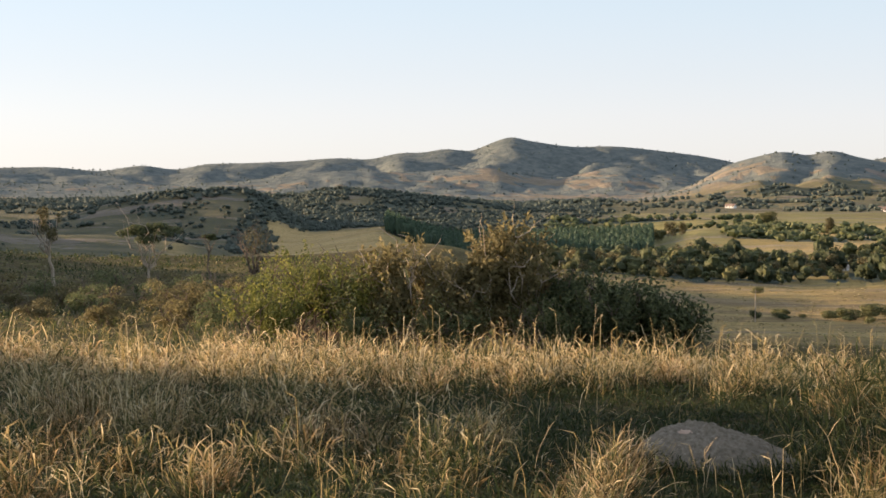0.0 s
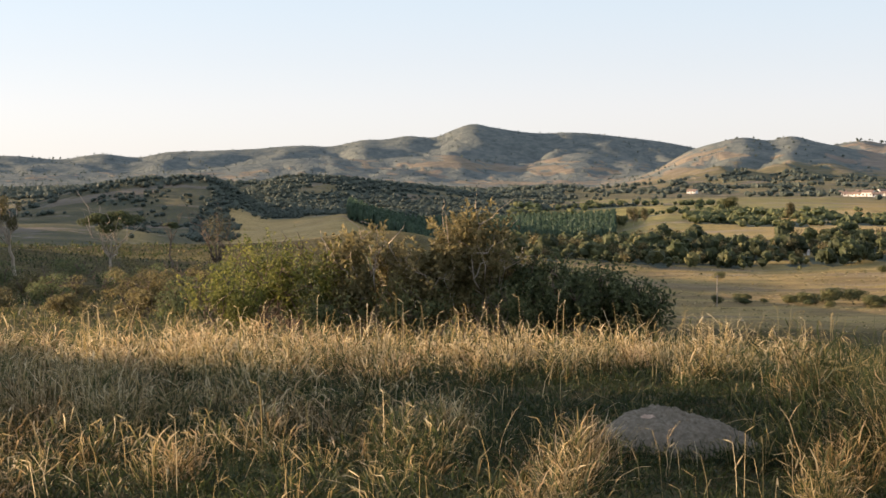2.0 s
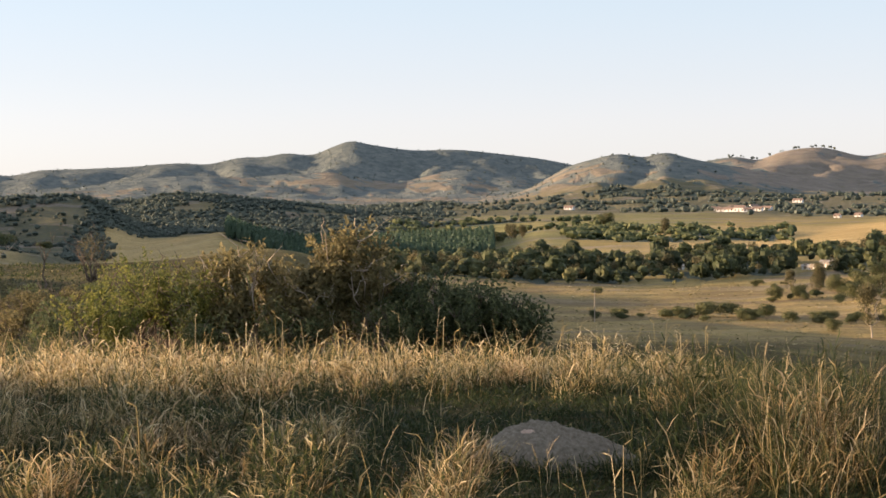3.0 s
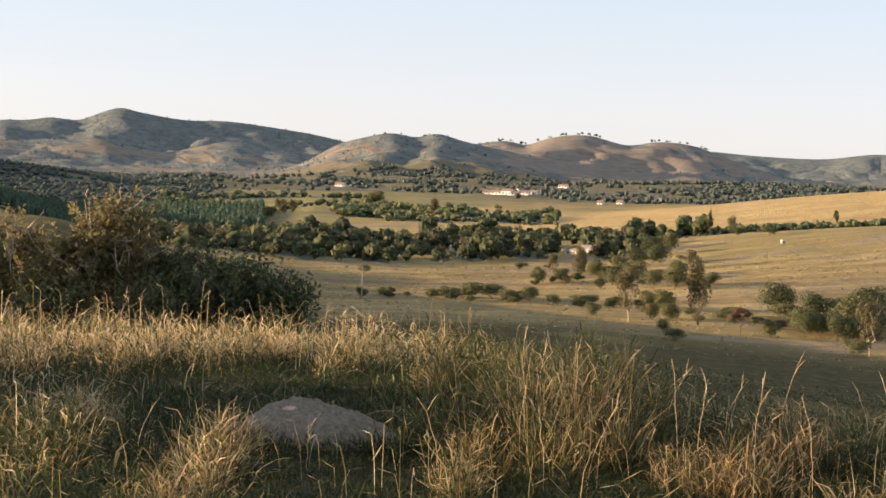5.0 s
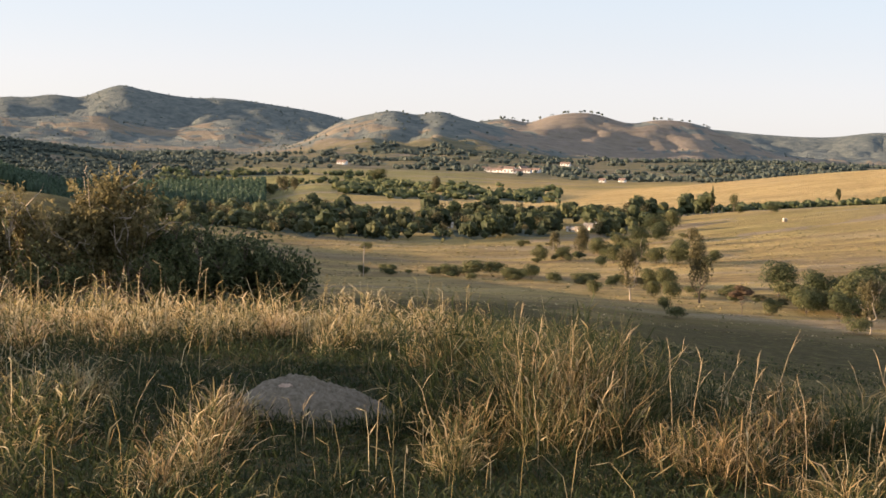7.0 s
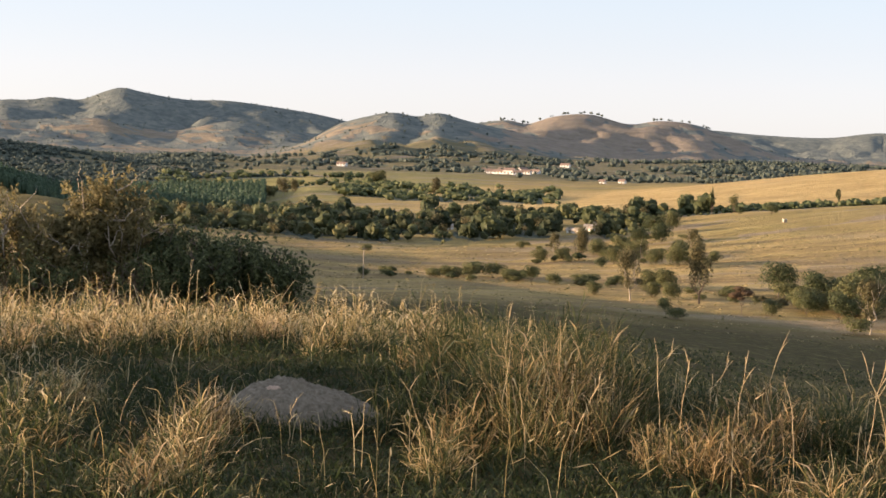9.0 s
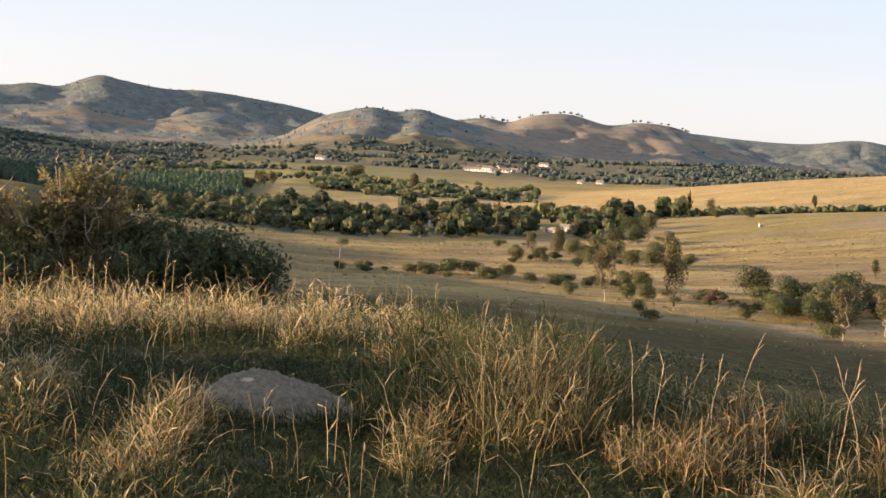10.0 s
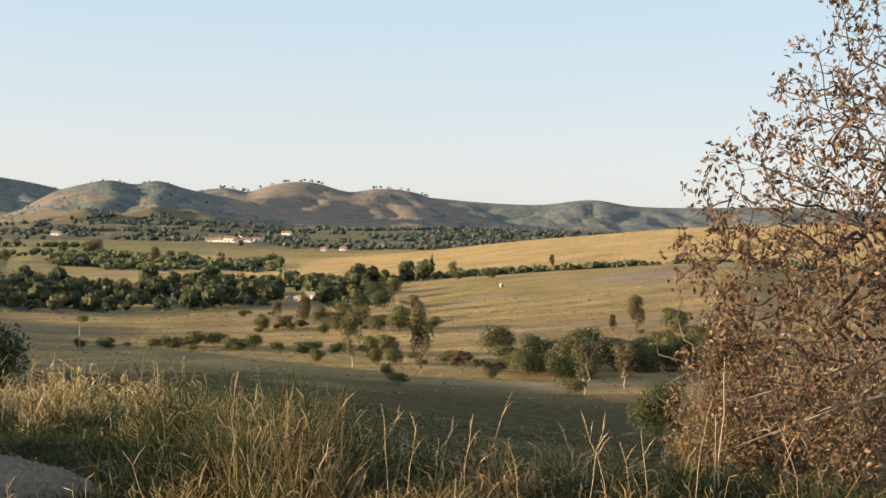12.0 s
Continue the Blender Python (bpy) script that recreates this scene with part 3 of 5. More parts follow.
def canopy_template(rng, half, lift, heads, sprays, size, rings=(6, 8)):
    """A far tree: a few overlapping uneven leaf heads with loose sprays of leaves about them."""
    g = Geo()
    half = np.asarray(half, float)
    rows, cols = rings
    th, ph = np.meshgrid(np.linspace(0, 2 * np.pi, cols, endpoint=False), np.linspace(0.12, 0.97, rows) * np.pi)
    i, j = np.meshgrid(np.arange(rows - 1), np.arange(cols), indexing="ij")
    quads = np.stack([i * cols + j, (i + 1) * cols + j, (i + 1) * cols + (j + 1) % cols, i * cols + (j + 1) % cols], -1).reshape(-1, 4)
    tris = np.concatenate([quads[:, :3], quads[:, [0, 2, 3]]])
    for k in range(heads):
        a = 6.28 * k / heads + rng.uniform(-0.6, 0.6)
        c = half * [math.cos(a) * 0.42, math.sin(a) * 0.42, rng.uniform(-0.45, 0.35)] if heads > 1 else np.zeros(3)
        if k == 0 and heads > 1:
            c = half * [0.08, -0.05, 0.38]
        q = half * rng.uniform(0.5, 0.66) if heads > 1 else half * 0.9
        rough = 1 + rng.normal(size=th.shape) * 0.2
        v = np.stack([np.sin(ph) * np.cos(th) * q[0], np.sin(ph) * np.sin(th) * q[1], np.cos(ph) * q[2]], -1) * rough[..., None] + c + [0, 0, lift]
        # tone lightens toward each head's top: light from above painted in
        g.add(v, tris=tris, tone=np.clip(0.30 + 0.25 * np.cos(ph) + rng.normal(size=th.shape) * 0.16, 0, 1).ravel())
        d = rng.normal(size=(sprays, 3))
        d /= np.linalg.norm(d, axis=1)[:, None]
        d[:, 2] = np.abs(d[:, 2]) * np.where(rng.random(sprays) < 0.75, 1, -1)
        leaves(g, c + [0, 0, lift] + d * q * rng.uniform(0.95, 1.18, (sprays, 1)), d + rng.normal(size=(sprays, 3)) * 0.6, rng.uniform(0.6, 1.3, sprays) * size, rng, 0.8, np.clip(rng.normal(0.5, 0.2, sprays), 0, 1))
    return np.concatenate(g.v), np.concatenate(g.tris), np.concatenate(g.t)


def scatter(name, mat, label, template_list, places, sizes, rng, kind="stuff", spread=0.25):
    """Joins many far trees into one object."""
    x, y = places
    z = height(x, y)
    pick = rng.integers(0, len(template_list), len(x))
    turn = rng.uniform(0, 6.28, len(x))
    shade = rng.uniform(-spread, spread, len(x))
    g = Geo()
    for k, (v, t, tone) in enumerate(template_list):
        idx = np.nonzero(pick == k)[0]
        if not len(idx):
            continue
        c, s = np.cos(turn[idx])[:, None], np.sin(turn[idx])[:, None]
        w = np.stack([v[:, 0] * c - v[:, 1] * s, v[:, 0] * s + v[:, 1] * c, np.broadcast_to(v[:, 2], (len(idx), len(v)))], -1)
        w = w * sizes[idx][:, None, None] + np.stack([x[idx], y[idx], z[idx]], -1)[:, None]
        tris = (t[None] + (np.arange(len(idx)) * len(v))[:, None, None]).reshape(-1, 3)
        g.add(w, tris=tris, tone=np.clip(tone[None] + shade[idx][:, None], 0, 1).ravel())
    ob = part(name, g, mat)
    return tagged(ob, label, "trees", kind=kind)


def pick_places(rng, n, u_lo, u_hi, r_lo, r_hi, keep):
    u = rng.uniform(u_lo, u_hi, n)
    r = np.sqrt(rng.uniform(r_lo ** 2, r_hi ** 2, n))
    x, y = at(u, r)
    w = cover(x, y)[0]
    k = (rng.random(n) < w) & keep(u, r)
    return x[k], y[k]


rng = np.random.default_rng(7)
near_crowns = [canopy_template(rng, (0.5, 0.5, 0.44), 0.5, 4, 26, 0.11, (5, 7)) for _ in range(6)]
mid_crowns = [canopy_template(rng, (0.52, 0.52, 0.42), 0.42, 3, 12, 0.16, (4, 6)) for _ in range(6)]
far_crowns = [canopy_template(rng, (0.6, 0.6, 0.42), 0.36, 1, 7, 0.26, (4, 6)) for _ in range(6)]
thin_crowns = [crown_template(rng, 220, (0.4, 0.4, 0.46), 9, 0.09, 0.55) for _ in range(4)]
tall_crowns = [canopy_template(rng, (0.20, 0.20, 0.48), 0.5, 1, 12, 0.12, (5, 5)) for _ in range(5)]

p = pick_places(rng, 1000, 5, 27, 495, 700, lambda u, r: True)
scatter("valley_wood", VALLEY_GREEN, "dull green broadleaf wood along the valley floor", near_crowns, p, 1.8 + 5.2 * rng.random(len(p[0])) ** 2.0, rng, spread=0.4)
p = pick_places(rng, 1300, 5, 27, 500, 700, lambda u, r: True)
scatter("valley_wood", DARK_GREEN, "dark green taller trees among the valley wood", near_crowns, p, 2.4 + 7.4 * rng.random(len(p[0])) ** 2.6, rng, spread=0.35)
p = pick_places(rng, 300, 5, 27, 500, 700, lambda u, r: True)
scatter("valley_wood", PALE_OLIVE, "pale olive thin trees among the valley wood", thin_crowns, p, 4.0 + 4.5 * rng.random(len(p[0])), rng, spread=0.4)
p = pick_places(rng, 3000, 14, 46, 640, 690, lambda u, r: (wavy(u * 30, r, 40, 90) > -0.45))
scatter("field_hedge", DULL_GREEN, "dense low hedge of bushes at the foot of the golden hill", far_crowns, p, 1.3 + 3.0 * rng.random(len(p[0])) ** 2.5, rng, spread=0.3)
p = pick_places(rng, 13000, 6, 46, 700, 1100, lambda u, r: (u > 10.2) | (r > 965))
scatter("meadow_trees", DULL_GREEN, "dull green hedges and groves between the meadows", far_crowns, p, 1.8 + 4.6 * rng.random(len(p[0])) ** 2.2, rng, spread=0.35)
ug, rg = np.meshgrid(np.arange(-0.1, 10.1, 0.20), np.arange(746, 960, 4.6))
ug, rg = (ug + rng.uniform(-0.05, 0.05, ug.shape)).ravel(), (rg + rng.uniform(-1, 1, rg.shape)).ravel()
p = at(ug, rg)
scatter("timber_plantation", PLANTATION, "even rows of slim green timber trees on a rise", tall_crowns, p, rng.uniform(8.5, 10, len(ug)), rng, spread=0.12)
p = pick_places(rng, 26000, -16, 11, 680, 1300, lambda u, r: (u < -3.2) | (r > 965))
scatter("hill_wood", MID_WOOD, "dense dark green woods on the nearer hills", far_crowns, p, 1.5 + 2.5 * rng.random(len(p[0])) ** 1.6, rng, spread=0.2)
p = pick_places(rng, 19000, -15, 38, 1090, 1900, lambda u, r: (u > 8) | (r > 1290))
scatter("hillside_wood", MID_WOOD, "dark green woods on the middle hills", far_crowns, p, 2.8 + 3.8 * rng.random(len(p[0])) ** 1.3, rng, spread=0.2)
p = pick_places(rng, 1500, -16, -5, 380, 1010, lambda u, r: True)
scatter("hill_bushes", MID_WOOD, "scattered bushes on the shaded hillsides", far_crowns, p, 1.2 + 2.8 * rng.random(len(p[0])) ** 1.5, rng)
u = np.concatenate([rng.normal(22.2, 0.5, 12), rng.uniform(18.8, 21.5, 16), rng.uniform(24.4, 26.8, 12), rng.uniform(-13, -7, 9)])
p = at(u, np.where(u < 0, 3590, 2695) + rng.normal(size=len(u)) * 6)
scatter("crest_trees", HAZED_WOOD, "small dark trees along the bare hill crests", mid_crowns, p, rng.uniform(3, 6.5, len(u)), rng)
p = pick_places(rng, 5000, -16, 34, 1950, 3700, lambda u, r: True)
scatter("mountain_scrub", HAZED_WOOD, "dark scrub and trees on the far mountain sides", far_crowns, p, rng.uniform(1.5, 3.8, len(p[0])), rng, spread=0.3)


# ------------------------------------------------------------------ trees and shrubs one by one
def thing(name, label, category, x, y, z=None, turn=0.0, group=""):
    ob = new(name)
    ob.empty_display_size = 0.2
    ob.matrix_world = pose(float(x), float(y), float(height(x, y) if z is None else z), 0, 0, turn)
    return tagged(ob, label, category, group)


def tree_at(ob, rng, tall, wide, crown_mat, bark, leaf, n, lumps, base=0.3, flat=0.5, limbs=5, thick=0.03, lean=0.08, lump=0.42, droop=0.0, pieces="crown"):
    """Trunk, limbs and a crown of many leaves, standing on ob."""
    top = tall * (base + (1 - base) * 0.45)
    bend = rng.normal(size=2) * lean * tall
    g = Geo()
    fork = np.array([bend[0] * 0.5, bend[1] * 0.5, tall * max(base, 0.12)])
    p = limb(rng, (0, 0, -0.15), fork, tall * thick, tall * thick * 0.7, g, 7, 0.06)
    part("trunk", g, bark, ob, smooth=True)
    half = np.array([wide / 2, wide / 2, tall * (1 - base) * flat])
    centre = np.array([bend[0], bend[1], tall - half[2]])
    for k in range(limbs):
        g = Geo()
        a = 6.28 * (k + rng.uniform(-0.3, 0.3)) / limbs
        e = centre + half * np.array([math.cos(a) * 0.62, math.sin(a) * 0.62, rng.uniform(-0.35, 0.5)])
        q = limb(rng, fork, e, tall * thick * 0.55, tall * thick * 0.16, g, 5, 0.14)
        for _ in range(3):
            m = q[rng.integers(2, 6)]
            limb(rng, m, m + (e - fork) * rng.uniform(0.2, 0.45) + rng.normal(size=3) * wide * 0.14, tall * thick * 0.2, tall * thick * 0.06, g, 4, 0.15, 4)
        part("limb", g, bark, ob, smooth=True)
    g = Geo()
    pts, nrm = crown_points(rng, n, centre, half, lumps, lump)
    leaves(g, pts, nrm, rng.uniform(0.7, 1.35, n) * leaf, rng, 0.6, np.clip(rng.normal(0.5, 0.22, n), 0, 1), droop)
    part(pieces, g, crown_mat, ob)


def shrub_at(ob, rng, tall, wide, crown_mat, leaf, n, lumps=14, stems=6, bark=BARK, flat=0.5, spiky=0.0):
    half = np.array([wide / 2, wide / 2, tall * flat])
    centre = np.array([0, 0, tall * (1 - flat)])
    for k in range(stems):
        g = Geo()
        a = 6.28 * (k + rng.uniform(-0.3, 0.3)) / stems
        e = centre + half * np.array([math.cos(a) * 0.7, math.sin(a) * 0.7, rng.uniform(0.2, 0.8)])
        q = limb(rng, (math.cos(a) * 0.05, math.sin(a) * 0.05, -0.1), e, wide * 0.014, wide * 0.004, g, 5, 0.15)
        for _ in range(5):
            m = q[rng.integers(1, 6)]
            limb(rng, m, m + np.array([rng.normal() * 0.2, rng.normal() * 0.2, rng.uniform(0.1, 0.4)]) * tall * 0.6, wide * 0.006, wide * 0.0025, g, 4, 0.2, 4)
        part("stem", g, bark, ob, smooth=True)
    g = Geo()
    pts, nrm = crown_points(rng, n, centre, half * (0.9 if spiky else 1.0), lumps, 0.40 if spiky else 0.33, 0.3)
    # leaf tone rises with height, painting the lit top of the crown
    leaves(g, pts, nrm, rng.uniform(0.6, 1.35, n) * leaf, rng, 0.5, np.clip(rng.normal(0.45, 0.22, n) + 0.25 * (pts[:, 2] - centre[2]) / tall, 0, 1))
    for _ in range(int(spiky)):
        # single leafy shoots standing out of the crown
        a, v = rng.uniform(0, 6.28), rng.uniform(-0.25, 0.95)
        flatly = math.sqrt(max(0.0, 1 - v * v))
        b0 = centre + half * np.array([math.cos(a) * flatly, math.sin(a) * flatly, v]) * 0.7
        reach = np.array([math.cos(a) * 0.5 * flatly, math.sin(a) * 0.5 * flatly, 0.75]) * rng.uniform(0.3, 0.75) + rng.normal(size=3) * 0.08
        m = int(rng.integers(16, 34))
        t = rng.random(m)[:, None]
        leaves(g, b0 + t * reach + rng.normal(size=(m, 3)) * 0.055, rng.normal(size=(m, 3)), rng.uniform(0.8, 1.4, m) * leaf, rng, 0.5, np.clip(rng.normal(0.62, 0.22, m), 0, 1))
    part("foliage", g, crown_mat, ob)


# the thicket just past the brow of the knoll: bearing, distance, width, height of its top over the eye's ground, leaves
THICKET = [
    ("yellow-green leafy shrub in the thicket past the grass", YELLOW_GREEN, 0.068, [(-4.7, 29, 1.8, 0.6), (-3.1, 30.5, 2.0, 1.2), (-1.6, 30, 1.8, 1.05)]),
    ("olive-brown shrub with sparse leathery leaves in the thicket", OLIVE_BROWN, 0.115, [(0.3, 30, 1.9, 1.45), (1.9, 31, 1.7, 1.0), (3.0, 29.5, 1.5, 1.05), (4.4, 30, 1.9, 2.0), (5.9, 31, 1.6, 1.1)]),
    ("dark green dense shrub at the end of the thicket", DARK_GREEN, 0.10, [(7.0, 30.5, 1.8, 0.9), (8.4, 29.5, 1.7, 0.7), (9.8, 30, 1.6, 0.6), (11.0, 30.5, 1.3, 0.25)]),
    ("dense low shrub deep in the thicket", DULL_GREEN, 0.06, [(-2.2, 33, 1.9, 0.7), (1.0, 33.5, 2.0, 0.75), (5.0, 33.5, 2.2, 0.8), (8.0, 33, 1.8, 0.4), (-0.7, 29.4, 1.6, 0.1), (2.3, 29.2, 1.6, 0.2), (6.1, 29.4, 1.5, 0.2)]),
]
rng = np.random.default_rng(21)
for label, mat_, leaf, spots in THICKET:
    for u, r, w, top in spots:
        x, y = at(u, r)
        ob = thing("shrub", label, "shrub", x, y, group="shrubs of the thicket")
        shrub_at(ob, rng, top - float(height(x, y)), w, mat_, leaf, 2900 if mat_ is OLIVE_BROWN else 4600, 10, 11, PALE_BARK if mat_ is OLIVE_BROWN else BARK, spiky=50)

# small trees and scrub on the slope beyond the brow
rng = np.random.default_rng(5)
x, y = at(-12.55, 90)
ob = thing("thin_tree", "slim leaning tree with sparse feathery leaves on the slope", "tree", x, y)
tree_at(ob, rng, 5.0, 2.1, PALE_OLIVE, PALE_BARK, 0.13, 1300, 14, 0.36, 0.5, 8, 0.022, 0.10, 0.22)
x, y = at(-9.1, 79)
ob = thing("flat_crowned_tree", "flat-crowned dark thorn tree with a pale forked trunk", "tree", x, y)
tree_at(ob, rng, 4.1, 3.9, DARK_GREEN, PALE_BARK, 0.13, 3200, 13, 0.36, 0.27, 7, 0.022, 0.04, 0.32)
x, y = at(-6.9, 92)
ob = thing("thin_tree", "small thorn tree with a flat tuft of dark leaves", "tree", x, y)
tree_at(ob, rng, 3.5, 1.6, DARK_GREEN, BARK, 0.12, 700, 6, 0.62, 0.2, 4, 0.02, 0.04, 0.36)
x, y = at(-5.1, 88)
ob = thing("bare_tree", "nearly bare brownish tree with thin upright twigs", "tree", x, y)
tree_at(ob, rng, 4.2, 2.6, PALE_OLIVE, BARK, 0.09, 800, 9, 0.2, 0.5, 12, 0.020, 0.05)
SCRUB = [(-15.2, 66, 2.9, 1.5), (-13.8, 64, 2.3, 1.0), (-12.0, 66, 2.4, 1.1), (-11.2, 60, 2.4, 1.2), (-10.2, 62, 2.6, 1.1), (-9.0, 64, 2.4, 1.3), (-8.5, 56, 2.4, 1.6), (-7.9, 53, 2.2, 1.5), (-7.2, 50, 2.0, 1.6), (-6.3, 52, 2.0, 1.6), (-5.7, 50, 1.9, 1.3), (-6.6, 44, 1.6, 1.3), (-8.2, 46, 1.6, 1.1), (-5.0, 44, 1.8, 1.2), (-10.8, 50, 1.7, 0.8), (-13.2, 54, 1.9, 0.8), (-14.3, 78, 3.0, 1.3), (-12.9, 76, 2.6, 1.5), (-11.6, 74, 2.8, 1.3), (-10.4, 78, 3.2, 1.6), (-8.4, 74, 2.8, 1.7), (-7.4, 68, 2.6, 1.5), (-6.0, 66, 2.4, 1.6), (-4.9, 70, 2.6, 1.7)]
for k, (u, r, w, h) in enumerate(SCRUB):
    x, y = at(u, r)
    dry = k in (1, 7, 15)
    ob = thing("shrub", "dry brownish scrub bush on the shaded slope" if dry else "olive scrub bush on the shaded slope", "shrub", x, y, group="scrub on the slope")
    shrub_at(ob, rng, h, w, PALE_OLIVE if dry else (DULL_GREEN if k % 2 else OLIVE_BROWN), 0.095, 1500, 14, 4, flat=0.56)


# the tree of dry leaves beside the knoll
def dry_tree():
    rng = np.random.default_rng(33)
    bx, by = at(48.6, 15.4)
    ob = thing("dry_leaved_tree", "spreading tree with curled brown dry leaves on bare twigs", "tree", bx, by)
    z0 = ob.location.z
    cx, cy = at(45.2, 15.0)
    axis = np.array([cx - bx, cy - by])
    fork = np.array([-0.15, 0.0, 1.55 - z0])
    g = Geo()
    limb(rng, (0, 0, -0.2), fork, 0.14, 0.11, g, 9, 0.04)
    part("trunk", g, BARK, ob, smooth=True)
    # twig ends all through a crown that is broad below and narrows to the top
    ends = []
    while len(ends) < 2600:
        z = rng.uniform(0.35, 5.3)
        most = np.interp(z, [0.35, 0.8, 1.6, 2.25, 2.9, 3.5, 4.25, 4.7, 5.3], [1.5, 2.1, 2.1, 2.35, 2.0, 1.65, 1.28, 0.95, 0.3])
        if rng.random() > (most / 2.4) ** 2:
            continue
        a, q = rng.uniform(0, 6.28), rng.random() ** 0.42
        edge = 1 + 0.06 * math.sin(3 * a + z * 2.2) + 0.05 * math.sin(7 * a - z * 3.1)
        ends.append((axis[0] + math.cos(a) * q * most * edge, axis[1] + math.sin(a) * q * most * edge, z - z0))
    ends = np.array(ends)
    # each end grows from the nearest wood that already stands
    nodes, parent, branch = np.zeros((2673, 3)), [-1], [-1]
    nodes[0] = fork
    for k in range(9):
        a, up = 6.28 * k / 9 + rng.uniform(-0.25, 0.25), [-0.15, 0.35, 1.0][k % 3] + rng.uniform(-0.1, 0.1)
        tip = np.array([axis[0] + math.cos(a) * (1.5 - 0.9 * max(0, up)), axis[1] + math.sin(a) * (1.5 - 0.9 * max(0, up)), fork[2] + 0.4 + 1.9 * up])
        last = 0
        for t in np.linspace(0.14, 1, 8):
            nodes[len(parent)] = fork + (tip - fork) * t + np.array([0, 0, 0.25 * math.sin(3.14 * t)]) + rng.normal(size=3) * 0.05
            parent.append(last)
            branch.append(k)
            last = len(parent) - 1
    for e in ends[np.argsort(np.linalg.norm(ends - np.array([axis[0], axis[1], fork[2] + 0.5]), axis=1))]:
        have = nodes[1:len(parent)]
        reach = np.linalg.norm(have - e, axis=1) + 0.12 * np.linalg.norm(have - fork, axis=1)
        near = int(np.argmin(reach)) + 1
        nodes[len(parent)] = e
        parent.append(near)
        branch.append(branch[near])
    load = np.ones(len(nodes))
    for k in range(len(nodes) - 1, 0, -1):
        load[parent[k]] += load[k]
    size = np.minimum(0.0030 * load ** 0.41, 0.065)
    wood = [Geo() for _ in range(9)]
    for k in range(1, len(nodes)):
        p0, p1 = np.array(nodes[parent[k]]), np.array(nodes[k])
        bow = rng.normal(size=3) * 0.07 * np.linalg.norm(p1 - p0)
        pts = [p0, p0 + (p1 - p0) * 0.35 + bow, p0 + (p1 - p0) * 0.7 + bow * 0.8, p1]
        r0 = min(size[parent[k]], size[k] * 1.5)
        tube(wood[branch[k]], pts, [r0, size[k] * 1.15, size[k], size[k] * 0.85], 6 if size[k] > 0.012 else 4)
    # pale low limbs reach out under the crown
    for side, drop in [(0.0, 0.0), (0.55, 0.22), (-0.35, 0.34)]:
        g = Geo()
        line = []
        for du, dr, z in [(-1.2, 0.0, 1.45), (-3.6, -0.3, 1.12), (-5.6, -0.6, 0.82), (-7.4, -0.8, 0.74), (-9.4, -1.0, 0.62)]:
            px, py = at(48.6 + du + 0.4 * side, 15.4 + dr + side)
            line.append((px - bx + rng.normal() * 0.03, py - by, z + 0.28 - drop - z0 + rng.normal() * 0.09))
        tube(g, line, [0.03, 0.025, 0.02, 0.014, 0.007], 7)
        for q in line[1:4]:
            for _ in range(3):
                limb(rng, q, np.array(q) + [rng.uniform(-0.6, -0.1), rng.uniform(-0.4, 0.4), rng.uniform(-0.12, 0.35)], 0.009, 0.003, g, 5, 0.12, 5)
        part("low_limb", g, PALE_BARK, ob, "pale bare low limb", smooth=True)
    # curled leaves hang in loose bunches at the twigs of each limb
    for m, g in enumerate(wood):
        own = part("limb", g, DARK_BARK, ob, smooth=True)
        pts = []
        for k in range(73, len(nodes)):
            if branch[k] != m:
                continue
            c = int(rng.integers(8, 19) if load[k] < 4 and rng.random() < 0.6 else 2) + 2 * int(nodes[k][2] + z0 < 2.2)
            t = rng.random((c, 1)) ** 0.6
            pts.append(np.array(nodes[parent[k]]) * (1 - t) + np.array(nodes[k]) * t + rng.normal(size=(c, 3)) * 0.05 - [0, 0, 0.02])
        if pts:
            pts = np.concatenate(pts)
            foliage = Geo()
            leaves(foliage, pts, rng.normal(size=(len(pts), 3)), rng.uniform(0.045, 0.09, len(pts)), rng, 0.5, np.clip(rng.normal(0.5, 0.25, len(pts)), 0, 1), 1.0)
            part("dry_leaves", foliage, DRY_LEAF, own, "curled brown dry leaves")


dry_tree()
rng = np.random.default_rng(8)
for u, r, w, h in [(37.6, 22, 1.4, 1.8), (38.3, 21, 1.6, 2.5), (39.2, 21.5, 2.0, 3.1), (40.8, 22, 2.1, 3.3), (42.4, 21, 2.0, 3.0), (44.0, 22, 2.1, 3.0)]:
    x, y = at(u, r)
    ob = thing("dry_shrub", "pale brown twiggy dry shrub under the tree", "shrub", x, y, group="dry shrubs under the tree")
    shrub_at(ob, rng, h, w, TAN_LEAF, 0.058, 2300, 22, 15, BARK)
x, y = at(36.0, 118)
ob = thing("flat_crowned_tree", "dark green spreading thorn tree on the shaded slope", "tree", x, y)
tree_at(ob, rng, 6.2, 5.6, DARK_GREEN, BARK, 0.17, 8000, 14, 0.05, 0.5, 6, 0.022, 0.02, 0.46)

